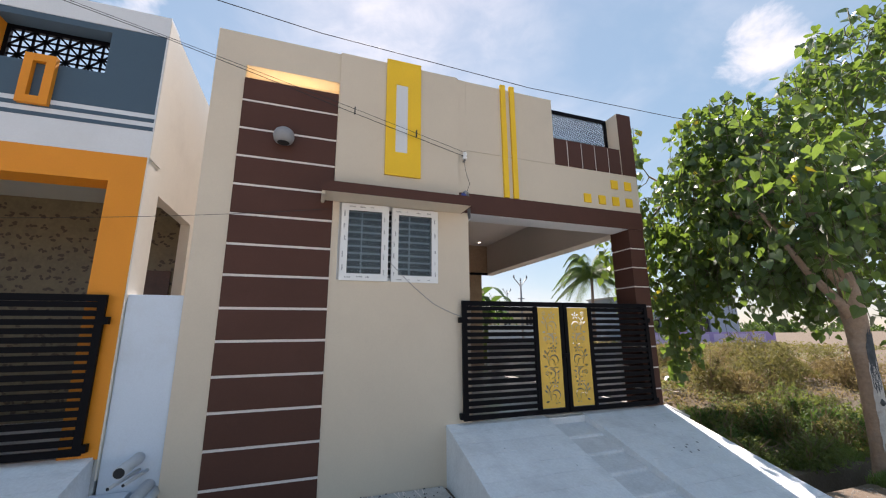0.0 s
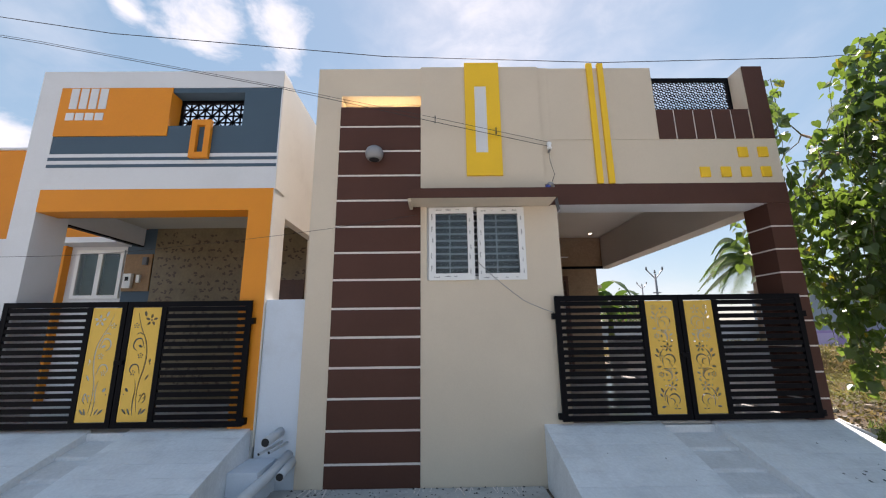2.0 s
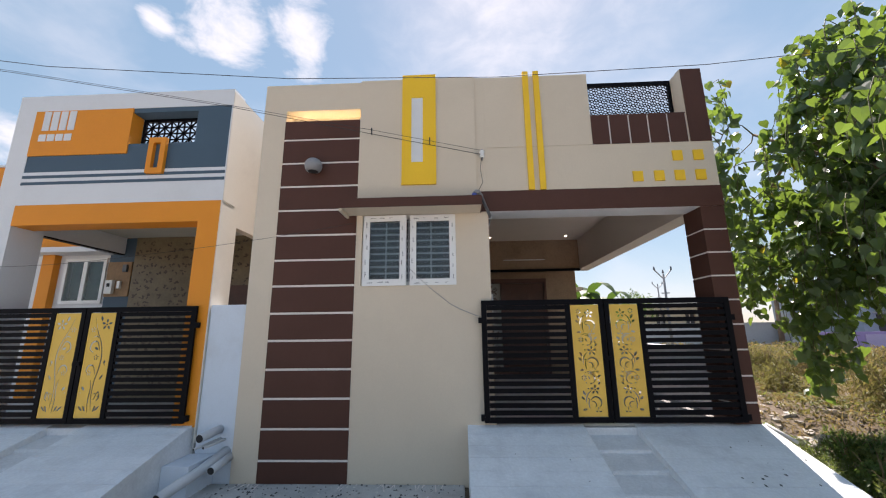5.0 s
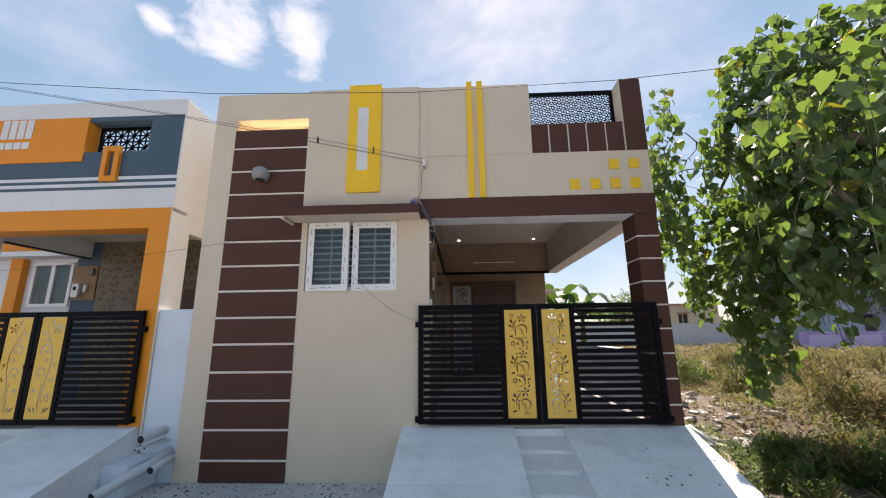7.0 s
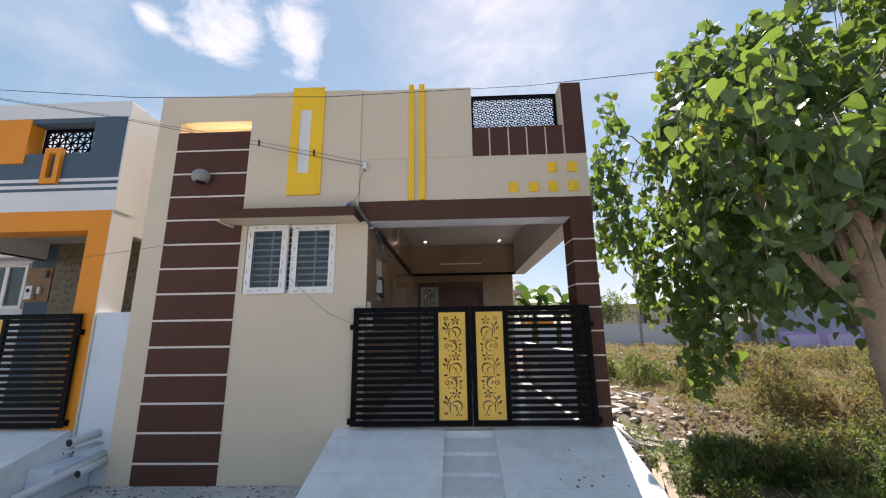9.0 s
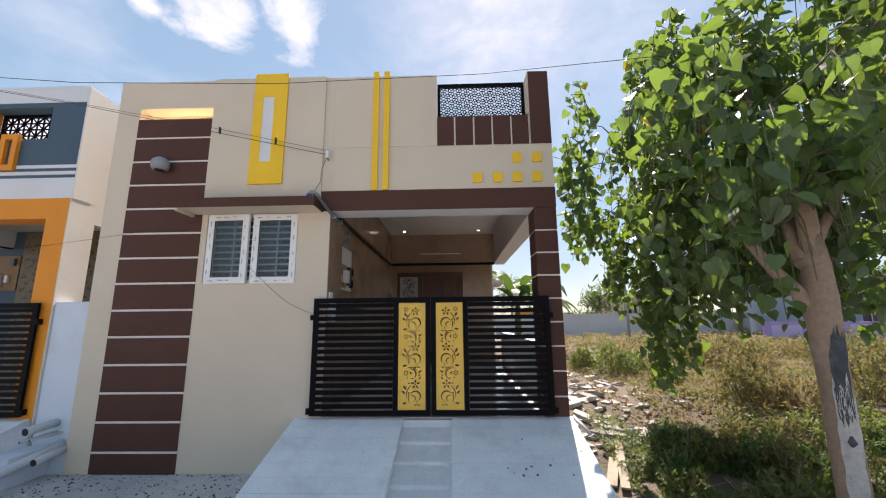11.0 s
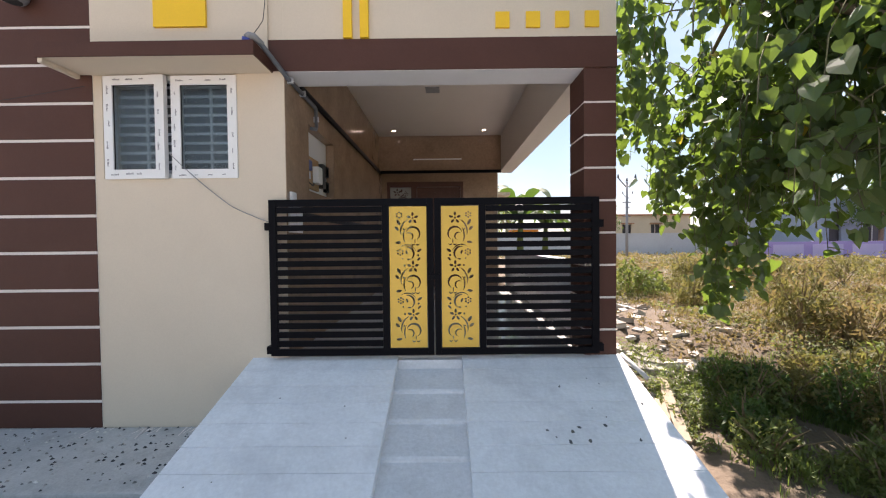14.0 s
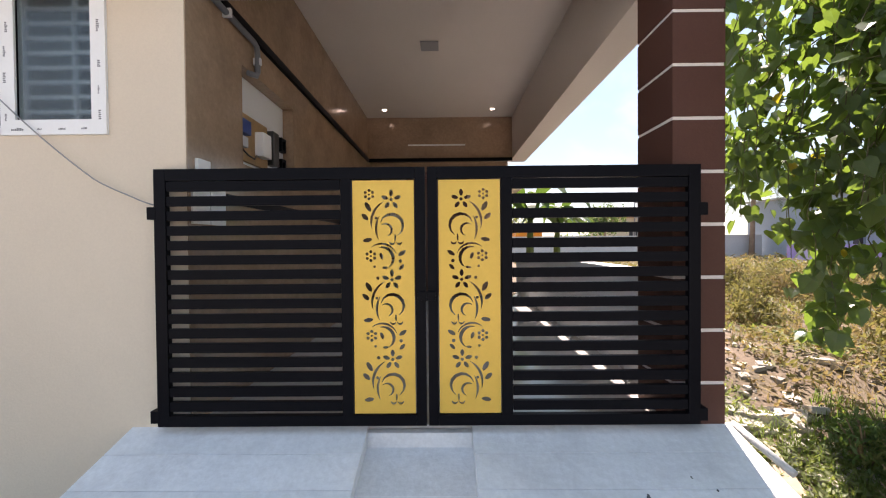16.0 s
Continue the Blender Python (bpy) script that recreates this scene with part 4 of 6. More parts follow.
door = thing("door_1", (3.05, 10.25, 0.62), "dark brown carved wooden front door with side panel", "door", kind="structure")
part("door_frame", cut_sheet(2.152, 3.948, 0.63, 3.098, 10.16, 10.3, [rect(2.22, 2.72, 0.70, 2.98), rect(2.85, 3.88, 0.66, 2.98)]), DARKWOOD, door)
leafd = part("door_leaf", B((2.855, 3.875, 10.2, 10.24, 0.66, 2.975)), DARKWOOD, door)
for z0, z1 in ((0.85, 1.5), (1.62, 2.2), (2.32, 2.85)):
    part("raised_panel", B((3.0, 3.33, 10.185, 10.2, z0, z1), bevel=0.006), DARKWOOD, leafd)
    part("raised_panel", B((3.42, 3.75, 10.185, 10.2, z0, z1), bevel=0.006), DARKWOOD, leafd)
part("side_light", B((2.215, 2.725, 10.24, 10.25, 0.7, 2.98)), surface("etched_glass", (0.42, 0.44, 0.43), 0.3, 0.15, 20, 6), door, "etched pale glass side panel")
bm = bmesh.new()
for t in range(3):
    for outline in vine_shapes(2.25, 2.69, 0.74 + t * 0.75, 1.44 + t * 0.75):
        prism(bm, outline, "y", 10.228, 10.239)
tagged(part("vine_ornament", bm, DARKWOOD, door, "dark carved vine"), kind="stuff")

# ---- fittings of the slate and orange house ----
lw = thing("window_2", (-5.66, 6.85, 2.33), "white two-pane window of the slate and orange house", "window", kind="structure")
part("window_frame", cut_sheet(-6.09, -5.24, 2.325, 3.205, 6.79, 6.85, [rect(-6.03, -5.70, 2.385, 3.145), rect(-5.62, -5.30, 2.385, 3.145)]), UPVC, lw)
for a, b in ((-6.04, -5.69), (-5.63, -5.29)):
    p = part("pane", B((a, b, 6.82, 6.826, 2.38, 3.15)), GLASS, lw)
    p.visible_shadow = False
part("curtain", B((-6.08, -5.25, 6.95, 6.96, 2.33, 3.2)), surface("teal_curtain", (0.07, 0.12, 0.11), 0.9, 0.3, 12, 6), lw)
lb = thing("meter_board", (-4.98, 6.8, 2.4), "wooden meter board with a white meter on slate wall", "meter board")
part("board", B((-5.2, -4.72, 6.79, 6.82, 2.45, 3.12), bevel=0.004), surface("board_wood", (0.27, 0.16, 0.075), 0.6, 0.25, 25, 3), lb)
part("meter", B((-5.14, -5.0, 6.72, 6.79, 2.5, 2.76), bevel=0.01), UPVC, lb)
part("display", B((-5.10, -5.04, 6.716, 6.72, 2.63, 2.70)), HOLE, lb, "dark meter display")
part("fuse", B((-4.93, -4.87, 6.745, 6.79, 2.60, 2.74), bevel=0.006), UPVC, lb)
part("switch", B((-4.86, -4.78, 6.74, 6.79, 2.92, 3.06), bevel=0.008), CONDUIT, lb)
bm = bmesh.new()
rnd = random.Random(5)
for j in range(20):
    for i in range(17):
        cx, cz = -4.60 + i * 0.168 + 0.084 * (j % 2) + rnd.gauss(0, 0.012), 0.7 + j * 0.146 + rnd.gauss(0, 0.01)
        if rnd.random() < 0.12:
            continue
        for _ in range(4):
            x, z = cx + rnd.uniform(-0.05, 0.05), cz + rnd.uniform(-0.04, 0.04)
            w, h, tilt = rnd.uniform(0.018, 0.036), rnd.uniform(0.010, 0.02), rnd.uniform(-1.0, 1.0)
            if x > -1.86:
                continue
            y = 6.798 - 0.0006 * rnd.random()
            vs = [bm.verts.new((x + u * math.cos(tilt) - v * math.sin(tilt), y, z + u * math.sin(tilt) + v * math.cos(tilt))) for u, v in ((-w, 0), (-w * 0.3, -h), (w * 0.6, -h), (w, 0.2 * h), (w * 0.3, h), (-w * 0.5, h))]
            f = bm.faces.new(vs)
            f.normal_update()
            if f.normal.y > 0:
                f.normal_flip()
tagged(part("leaf_motif", bm, PATTERN_DARK, tilewall), kind="stuff")
blk = thing("step_block", (-1.6, 4.4, -0.2), "white cement step beside the ramp", "step")
part("block", B((-1.715, -1.40, 4.25, 4.72, -0.44, 0.30), bevel=0.01), PIER_WHITE, blk)
for pts, r, nm in (([(-1.38, 4.74, 0.575), (-1.40, 4.38, 0.55)], 0.05, "grey plastic drain pipe in the pier"), ([(-1.27, 4.74, 0.33), (-1.33, 4.45, 0.24), (-1.47, 3.92, 0.10)], 0.055, "long grey plastic drain pipe"), ([(-1.215, 4.74, 0.27), (-1.215, 4.36, 0.22)], 0.045, "short grey plastic drain pipe"),
                   ([(-1.30, 4.74, 0.46), (-1.37, 4.42, 0.44)], 0.016, "thin white conduit stub"), ([(-1.36, 4.74, 0.47), (-1.47, 4.40, 0.43)], 0.016, "thin white conduit stub")):
    pipe = thing("drain_pipe", pts[-1], nm, "pipe", "pipes by the pier")
    bm = bmesh.new()
    tube(bm, pts, r, 14)
    part("tube", bm, PVC, pipe)
    d = (Vector(pts[-1]) - Vector(pts[-2])).normalized()
    # pipe end is solid; a dark disc paints the shade of its bore
    bm = bmesh.new()
    tube(bm, [Vector(pts[-1]) + d * 0.0005, Vector(pts[-1]) + d * 0.002], r * 0.86, 14)
    part("mouth", bm, HOLE, pipe)


# ---- wires ----
def cable(name, pts, r, label, steps=10, sag=0.0, material=None):
    fine = []
    for a, b in zip(pts, pts[1:]):
        for k in range(steps):
            f = k / steps
            p = Vector(a).lerp(Vector(b), f)
            p.z -= sag * 4 * f * (1 - f)
            fine.append(p)
    fine.append(Vector(pts[-1]))
    bm = bmesh.new()
    tube(bm, fine, r, 5)
    return solo(name, bm, material or WIRE, label, "cable")


cable("power_line", [(x, 3.0 + 0.01 * x, 4.10 + 0.0145 * (x - 2) ** 2) for x in (-15, -11, -8, -5, -2.5, 0, 2, 4, 6, 8.5, 11, 14)], 0.0035, "thin black overhead power line", 4)
SERVICE = [(1.95, 4.65, 4.10), (0.42, 4.58, 4.43), (-1.6, 4.46, 4.86), (-4.6, 4.22, 5.36), (-10, 3.8, 6.1), (-16, 3.4, 7.1)]
cable("service_cable", SERVICE, 0.004, "black twin service cable to the insulator", 6)
cable("service_cable", [(x, y - 0.02, z + (0.012 if x < -1 else 0.05)) for x, y, z in SERVICE], 0.003, "black twin service cable to the insulator", 6)
for x, z in ((0.44, 4.45), (1.25, 4.27)):
    solo("cable_spacer", B((x - 0.006, x + 0.006, 4.56, 4.60, z - 0.03, z + 0.06)), WIRE, "dark spacer clipped on the twin cable", "spacer")
ins = thing("insulator", (1.97, 4.66, 4.08), "white porcelain insulator bracket on the facade", "insulator")
bm = bmesh.new()
tube(bm, [(1.965, 4.645, 4.05), (1.965, 4.645, 4.07), (1.965, 4.645, 4.10), (1.965, 4.645, 4.13), (1.965, 4.645, 4.15)], [0.028, 0.035, 0.022, 0.035, 0.026], 12)
part("spool", bm, UPVC, ins)
part("bracket", B((1.955, 1.975, 4.63, 4.706, 4.15, 4.165)), LAMP_GREY, ins)
part("bracket", B((1.955, 1.975, 4.63, 4.706, 4.03, 4.045)), LAMP_GREY, ins)
cable("drop_cable", [(1.955, 4.64, 4.05), (1.93, 4.55, 3.85), (1.95, 4.46, 3.62), (1.86, 4.40, 3.44)], 0.0035, "black cable dropping from the insulator into the conduit", 6, 0.01)
cable("thin_wire", [(0.2, 4.66, 3.16), (-2.7, 4.6, 2.765), (-4.67, 4.6, 2.65), (-9, 4.5, 2.7)], 0.0025, "thin slack wire along the facades", 8, 0.03)
cable("thin_wire", [(0.97, 4.67, 2.53), (1.238, 4.675, 2.275), (1.515, 4.675, 2.052), (1.70, 4.67, 1.965), (1.87, 4.655, 1.90)], 0.004, "loose grey wire from window to gate", 5, 0.004, LAMP_GREY)
cable("power_line", [(4.9, 8, 6.0), (7.5, 9, 5.55), (12, 11, 5.3), (22, 15, 6.5)], 0.006, "thin black overhead power line", 6, 0.1)

# ---- tree ----
BARK = surface("grey_brown_bark", (0.29, 0.20, 0.14), 0.9, 0.3, 22, 3.0, 0.8, dirt=0.5, dirt_rgb=(0.40, 0.33, 0.28), dirt_scale=2.6)
LIME = surface("faded_limewash", (0.50, 0.47, 0.44), 0.9, 0.25, 30, 5.0, 0.5, dirt=0.7, dirt_rgb=(0.30, 0.23, 0.17), dirt_scale=9.0)
TWIG = surface("green_brown_twig", (0.12, 0.115, 0.06), 0.8, 0.25, 30, 4.0, 0.3)
SCAR = surface("dark_bark_scar", (0.05, 0.056, 0.062), 0.85, 0.4, 25, 6.0, 0.6, dirt=0.5, dirt_rgb=(0.16, 0.17, 0.18), dirt_scale=6.0)
LEAF = leafy("green_leaf", (0.076, 0.128, 0.062), (0.25, 0.38, 0.045), 0.42, 0.38)
LEAF_ONE = leafy("green_leaf_single", (0.074, 0.126, 0.06), (0.28, 0.42, 0.05), 0.4, 0.42, island=False)
LEAF_YELLOW = leafy("yellow_leaf", (0.42, 0.33, 0.03), (0.6, 0.5, 0.04), 0.3)


def heart_leaf(size):
    """Vertices and faces of one folded heart-shaped leaf, stem at the origin, tip along -z, facing -y."""
    rim = [(0.0, 0.05), (0.30, 0.10), (0.50, -0.12), (0.47, -0.42), (0.25, -0.75), (0.0, -1.08)]
    v = [(0, 0.0, 0), (0, -0.03 * size, -0.45 * size), (0, 0, -1.08 * size)]
    right = [(x * size, -0.10 * size * abs(x) * 2, z * size) for x, z in rim[1:-1]]
    left = [(-x, y, z) for x, y, z in right]
    v += right + left
    f = [(0, 1, 4, 3), (1, 5, 4), (1, 2, 6, 5), (0, 7, 8, 1), (1, 8, 9), (1, 9, 10, 2)]
    return v, f


def leaf_pose(at, rnd, droop=0.86):
    yaw = rnd.uniform(0, 2 * math.pi)
    lift = rnd.gauss(0.32, 0.4) if rnd.random() < droop else rnd.uniform(0.6, 1.5)
    return Matrix.Translation(at) @ Matrix.Rotation(yaw, 4, "Z") @ Matrix.Rotation(-lift, 4, "X") @ Matrix.Rotation(rnd.gauss(0, 0.45), 4, "Y")


def build_tree():
    rnd = random.Random(11)
    tree = thing("tree", (6.9, 3.2, -0.05), "broad leafy street tree with drooping heart-shaped leaves", "tree")
    bm = bmesh.new()
    spine = [(6.93, 3.22, -0.35), (6.93, 3.21, -0.05), (6.93, 3.20, 0.2), (6.925, 3.19, 0.5), (6.92, 3.18, 0.9), (6.92, 3.18, 1.2), (6.925, 3.18, 1.5), (6.93, 3.18, 1.75), (6.93, 3.19, 1.95), (6.97, 3.2, 2.25), (7.0, 3.24, 2.55)]
    tube(bm, spine, [0.155, 0.128, 0.115, 0.108, 0.105, 0.106, 0.110, 0.12, 0.132, 0.105, 0.085], 18)
    for v in bm.verts:
        k = noise.noise(v.co * 4.0) * 0.012 + noise.noise(v.co * 14) * 0.005
        v.co += Vector((v.co.x - 6.935, v.co.y - 3.2, 0)).normalized() * k
    trunk = part("trunk", bm, BARK, tree)

    def patch(name, material, z0, z1, reach, label, fray):
        """A ragged patch lying on the bark; reach(f) gives its two angles."""
        bm = bmesh.new()
        cols, rows = 13, 26
        grid = []
        for j in range(rows + 1):
            f = j / rows
            lo, hi = reach(f)
            row = []
            for a in range(cols + 1):
                q = a / cols
                z = z0 + (z1 - z0) * f + fray * noise.noise((a * 2.3, z0, 3.0)) * (1.0 if f > 0.5 else -1.0) * abs(2 * f - 1)
                ang = radians(lo + (hi - lo) * q + 7 * noise.noise((z * 9, q * 2, z0)))
                k = max(0, max(i for i in range(len(spine)) if spine[i][2] <= z))
                p, r = Vector(spine[k]).lerp(Vector(spine[k + 1]), (z - spine[k][2]) / (spine[k + 1][2] - spine[k][2])), 0.116 + 0.024 * max(0, z - 1.3) + 0.02 * max(0, 0.5 - z)
                row.append(bm.verts.new((p.x + r * math.cos(ang), p.y + r * math.sin(ang), z)))
            grid.append(row)
        for r0, r1 in zip(grid, grid[1:]):
            for a in range(cols):
                bm.faces.new((r0[a], r0[a + 1], r1[a + 1], r1[a])).smooth = True
        part(name, bm, material, trunk, label)

    patch("limewash", LIME, 0.30, 1.22, lambda f: (-150 + 10 * f, -82 + 20 * f), "faded pale wash on the bark", 0.22)
    patch("bark_scar", SCAR, 0.98, 1.64, lambda f: (-118 - 18 * min(1, 3 * (1 - f)), -80 + 16 * f), "dark bare scar on the bark", 0.16)
    bm = bmesh.new()
    tube(bm, [(6.875, 3.075, 0.77), (6.875, 3.067, 0.80), (6.88, 3.075, 0.85)], [0.01, 0.032, 0.008], 9)
    part("knot", bm, SCAR, trunk)
    limbs = [[(6.90, 3.2, 1.82), (6.77, 3.2, 2.02), (6.67, 3.27, 2.2), (6.60, 3.42, 2.5), (6.54, 3.55, 2.85), (6.36, 3.7, 3.4), (6.15, 3.8, 4.1)],
             [(6.95, 3.2, 2.2), (7.02, 3.25, 2.8), (7.0, 3.5, 3.6), (7.06, 3.75, 4.4), (7.1, 3.95, 5.2)],
             [(6.88, 3.22, 2.3), (7.1, 3.6, 2.9), (7.0, 4.4, 3.6), (6.7, 5.1, 4.2), (6.3, 5.5, 4.7)],
             [(6.86, 3.2, 2.25), (7.3, 3.3, 2.8), (7.9, 3.6, 3.4), (8.6, 4.0, 4.1)],
             [(7.0, 3.5, 3.6), (6.8, 4.4, 4.3), (6.9, 5.6, 4.4), (7.0, 6.3, 4.0)],
             [(7.06, 3.7, 4.2), (6.85, 3.7, 4.6), (6.55, 3.7, 4.85)]]
    for k, pts in enumerate(limbs):
        bm = bmesh.new()
        n = len(pts)
        tube(bm, pts, [(0.094 if k == 1 else 0.07 if k == 0 else 0.064) * (1 - 0.72 * i / (n - 1)) for i in range(n)], 9)
        part("limb", bm, BARK, tree)
    nodes = [Vector(p) for pts in limbs for p in pts[2:]]
    # crown: lobes (centre, radii, twigs)
    lobes = [((8.4, 4.5, 4.5), (1.6, 2.0, 1.6), 140), ((7.3, 4.7, 2.75), (1.1, 1.2, 0.6), 60), ((6.4, 5.5, 3.85), (0.72, 1.1, 1.15), 62), ((6.35, 2.9, 3.6), (0.7, 0.7, 1.0), 46), ((8.5, 4.4, 3.7), (1.5, 2.0, 1.4), 85),
             ((6.7, 4.2, 3.0), (0.8, 1.4, 0.75), 50), ((7.7, 3.3, 4.9), (0.8, 0.9, 0.8), 30), ((7.0, 5.9, 2.9), (0.85, 0.8, 0.95), 64), ((9.3, 4.2, 2.6), (1.1, 1.2, 0.7), 26), ((7.0, 4.5, 4.75), (0.55, 0.8, 0.5), 28), ((8.1, 2.9, 5.9), (0.5, 0.5, 0.7), 26), ((8.8, 3.4, 6.5), (0.6, 0.6, 0.6), 24), ((7.3, 5.2, 3.7), (0.7, 0.8, 0.6), 44), ((6.45, 4.0, 4.75), (0.45, 0.5, 0.45), 10), ((6.95, 4.4, 5.35), (0.45, 0.6, 0.4), 18), ((9.2, 4.6, 5.8), (1.0, 1.1, 0.7), 30)]
    strands = [((6.95, 6.0, 2.5), 0.75), ((7.25, 6.1, 2.4), 0.85), ((7.05, 5.7, 2.3), 1.05), ((6.85, 5.8, 2.4), 0.9), ((7.1, 6.2, 2.5), 0.8), ((6.7, 5.9, 2.6), 1.2), ((7.35, 5.8, 2.4), 1.0), ((7.0, 6.1, 2.3), 0.7), ((6.75, 6.2, 2.8), 1.5), ((7.5, 5.9, 2.4), 1.3), ((6.45, 6.3, 3.0), 1.9), ((6.2, 5.9, 3.3), 2.2), ((6.6, 4.0, 2.7), 1.75), ((7.4, 3.9, 2.4), 1.65), ((8.2, 4.4, 2.6), 1.7), ((5.6, 5.15, 5.2), 4.7)]
    strands += [((5.6, 5.5, 4.7), 3.3), ((5.5, 5.3, 4.5), 3.35), ((5.7, 5.8, 4.8), 3.2), ((5.62, 5.9, 4.3), 3.1), ((5.78, 6.36, 3.6), 2.8), ((5.85, 5.6, 4.6), 3.1), ((5.9, 6.0, 4.5), 3.0), ((5.8, 5.3, 4.1), 2.9),
                ((5.95, 5.5, 5.3), 4.2), ((5.85, 5.8, 5.5), 4.5), ((6.02, 2.78, 3.4), 2.4), ((6.2, 2.72, 3.5), 2.55), ((6.32, 2.68, 3.55), 2.6), ((6.12, 2.85, 3.8), 2.9), ((6.45, 2.75, 3.6), 2.75)]
    twigs = []
    for c, r, n in lobes:
        made = 0
        while made < n:
            d = Vector((rnd.gauss(0, 1), rnd.gauss(0, 1), rnd.gauss(0, 1))).normalized()
            q = 0.35 + 0.65 * rnd.random() ** 0.6
            p = Vector((c[0] + d.x * r[0] * q, c[1] + d.y * r[1] * q, c[2] + d.z * r[2] * q))
            if p.x < 5.28 and p.y > 4.2:
                continue
            out = Vector((d.x, d.y, 0.1)).normalized()
            length = rnd.uniform(0.55, 1.05)
            pts = [p, p + out * length * 0.35 + Vector((0, 0, 0.03)), p + out * length * 0.48 - Vector((0, 0, 0.28 * length)), p + out * length * 0.52 - Vector((0, 0, 0.8 * length))]
            made += 1
            if pts[-1].y > 4.0 and pts[-1].x < 5.86 + max(0.0, 3.7 - pts[-1].z) * 0.32 + rnd.uniform(0, 0.15):
                continue
            twigs.append(pts)
    for top, low in strands:
        t = Vector(top)
        n = 6
        twigs.append([t + Vector((rnd.uniform(-0.06, 0.06), rnd.uniform(-0.06, 0.06), (low - t.z) * k / n)) for k in range(n + 1)])
    sprig = [(6.0, 5.5, 4.9), (5.85, 5.35, 5.3), (5.7, 5.2, 5.5), (5.5, 5.1, 5.35)]
    twigs.append([Vector(p) for p in sprig])
    bm = bmesh.new()
    verts, faces, singles, yellow = [], [], [], []
    # twigs grow from the limbs outwards, each from the nearest wood already there
    order = sorted(range(len(twigs)), key=lambda k: min((q - twigs[k][0]).length for q in nodes))
    for k in order:
        pts = twigs[k]
        near = min(nodes, key=lambda q: (q - pts[0]).length)
        mid = near.lerp(pts[0], 0.5) + Vector((rnd.uniform(-0.06, 0.06), rnd.uniform(-0.06, 0.06), rnd.uniform(-0.02, 0.08)))
        nodes += [mid, pts[0]]
        tube(bm, [near, mid, *pts], [0.011, 0.008, 0.007] + [0.006 - 0.004 * i / len(pts) for i in range(len(pts) - 1)], 4, False)
        total = sum((b - a).length for a, b in zip(pts, pts[1:]))
        strand = len(pts) == 7
        count = int(total / (0.045 if strand else 0.064))
        for i in range(count):
            f = (i + rnd.random()) / count * (len(pts) - 1)
            a = pts[int(f)].lerp(pts[min(int(f) + 1, len(pts) - 1)], f - int(f))
            at = a + Vector((rnd.gauss(0, 0.07), rnd.gauss(0, 0.07), rnd.gauss(-0.02, 0.05)))
            if at.y > 4.0 and at.x < 5.80 + max(0.0, 3.7 - at.z) * 0.32 and not strand and k < len(twigs) - 1:
                continue
            if 6.3 < at.x < 7.25 and 2.2 < at.y < 3.35 and at.z < 2.8:
                continue
            size = rnd.uniform(0.09, 0.165)
            m = leaf_pose(at, rnd)
            if at.x < 6.9 and at.y < 3.25 and len(singles) < 300:
                singles.append((m, size))
                continue
            if rnd.random() < 0.006:
                yellow.append((m, size))
                continue
            v, f2 = heart_leaf(size)
            o = len(verts)
            verts += [m @ Vector(q) for q in v]
            faces += [tuple(o + q for q in face) for face in f2]
    tagged(part("twig", bm, TWIG, tree), kind="stuff")
    me = bpy.data.meshes.new("crown")
    me.from_pydata([tuple(v) for v in verts], [], faces)
    me.materials.append(LEAF)
    crown = new("crown", me)
    crown.parent = tree
    crown.matrix_parent_inverse = Matrix.Translation(-tree.location)
    tagged(crown, kind="stuff")
    one = bpy.data.meshes.new("leaf")
    v, f2 = heart_leaf(1.0)
    one.from_pydata(v, [], f2)
    gold_one = one.copy()
    one.materials.append(LEAF_ONE)
    gold_one.materials.append(LEAF_YELLOW)
    for group_, data in ((singles, one), (yellow, gold_one)):
        for m, size in group_:
            ob = new("leaf", data)
            ob.parent = crown
            ob.matrix_basis = m @ Matrix.Scale(size, 4)
    return tree


build_tree()

# ---- plants and rubble of the empty plot ----
WEED = leafy("weed_green", (0.13, 0.165, 0.05), (0.32, 0.38, 0.075), 0.5, 0.6)
WEED_DARK = leafy("weed_dark_green", (0.075, 0.130, 0.038), (0.16, 0.26, 0.04), 0.5, 0.6)
BANANA = leafy("banana_leaf", (0.06, 0.115, 0.03), (0.10, 0.18, 0.025), 0.35, 0.5)
BRUSH = leafy("dry_brush", (0.26, 0.20, 0.095), (0.36, 0.27, 0.10), 0.45, 0.8)
OLIVE = leafy("olive_brush", (0.175, 0.165, 0.058), (0.29, 0.26, 0.07), 0.45, 0.7)
STEM = surface("dry_stem", (0.22, 0.16, 0.09), 0.9, 0.3)


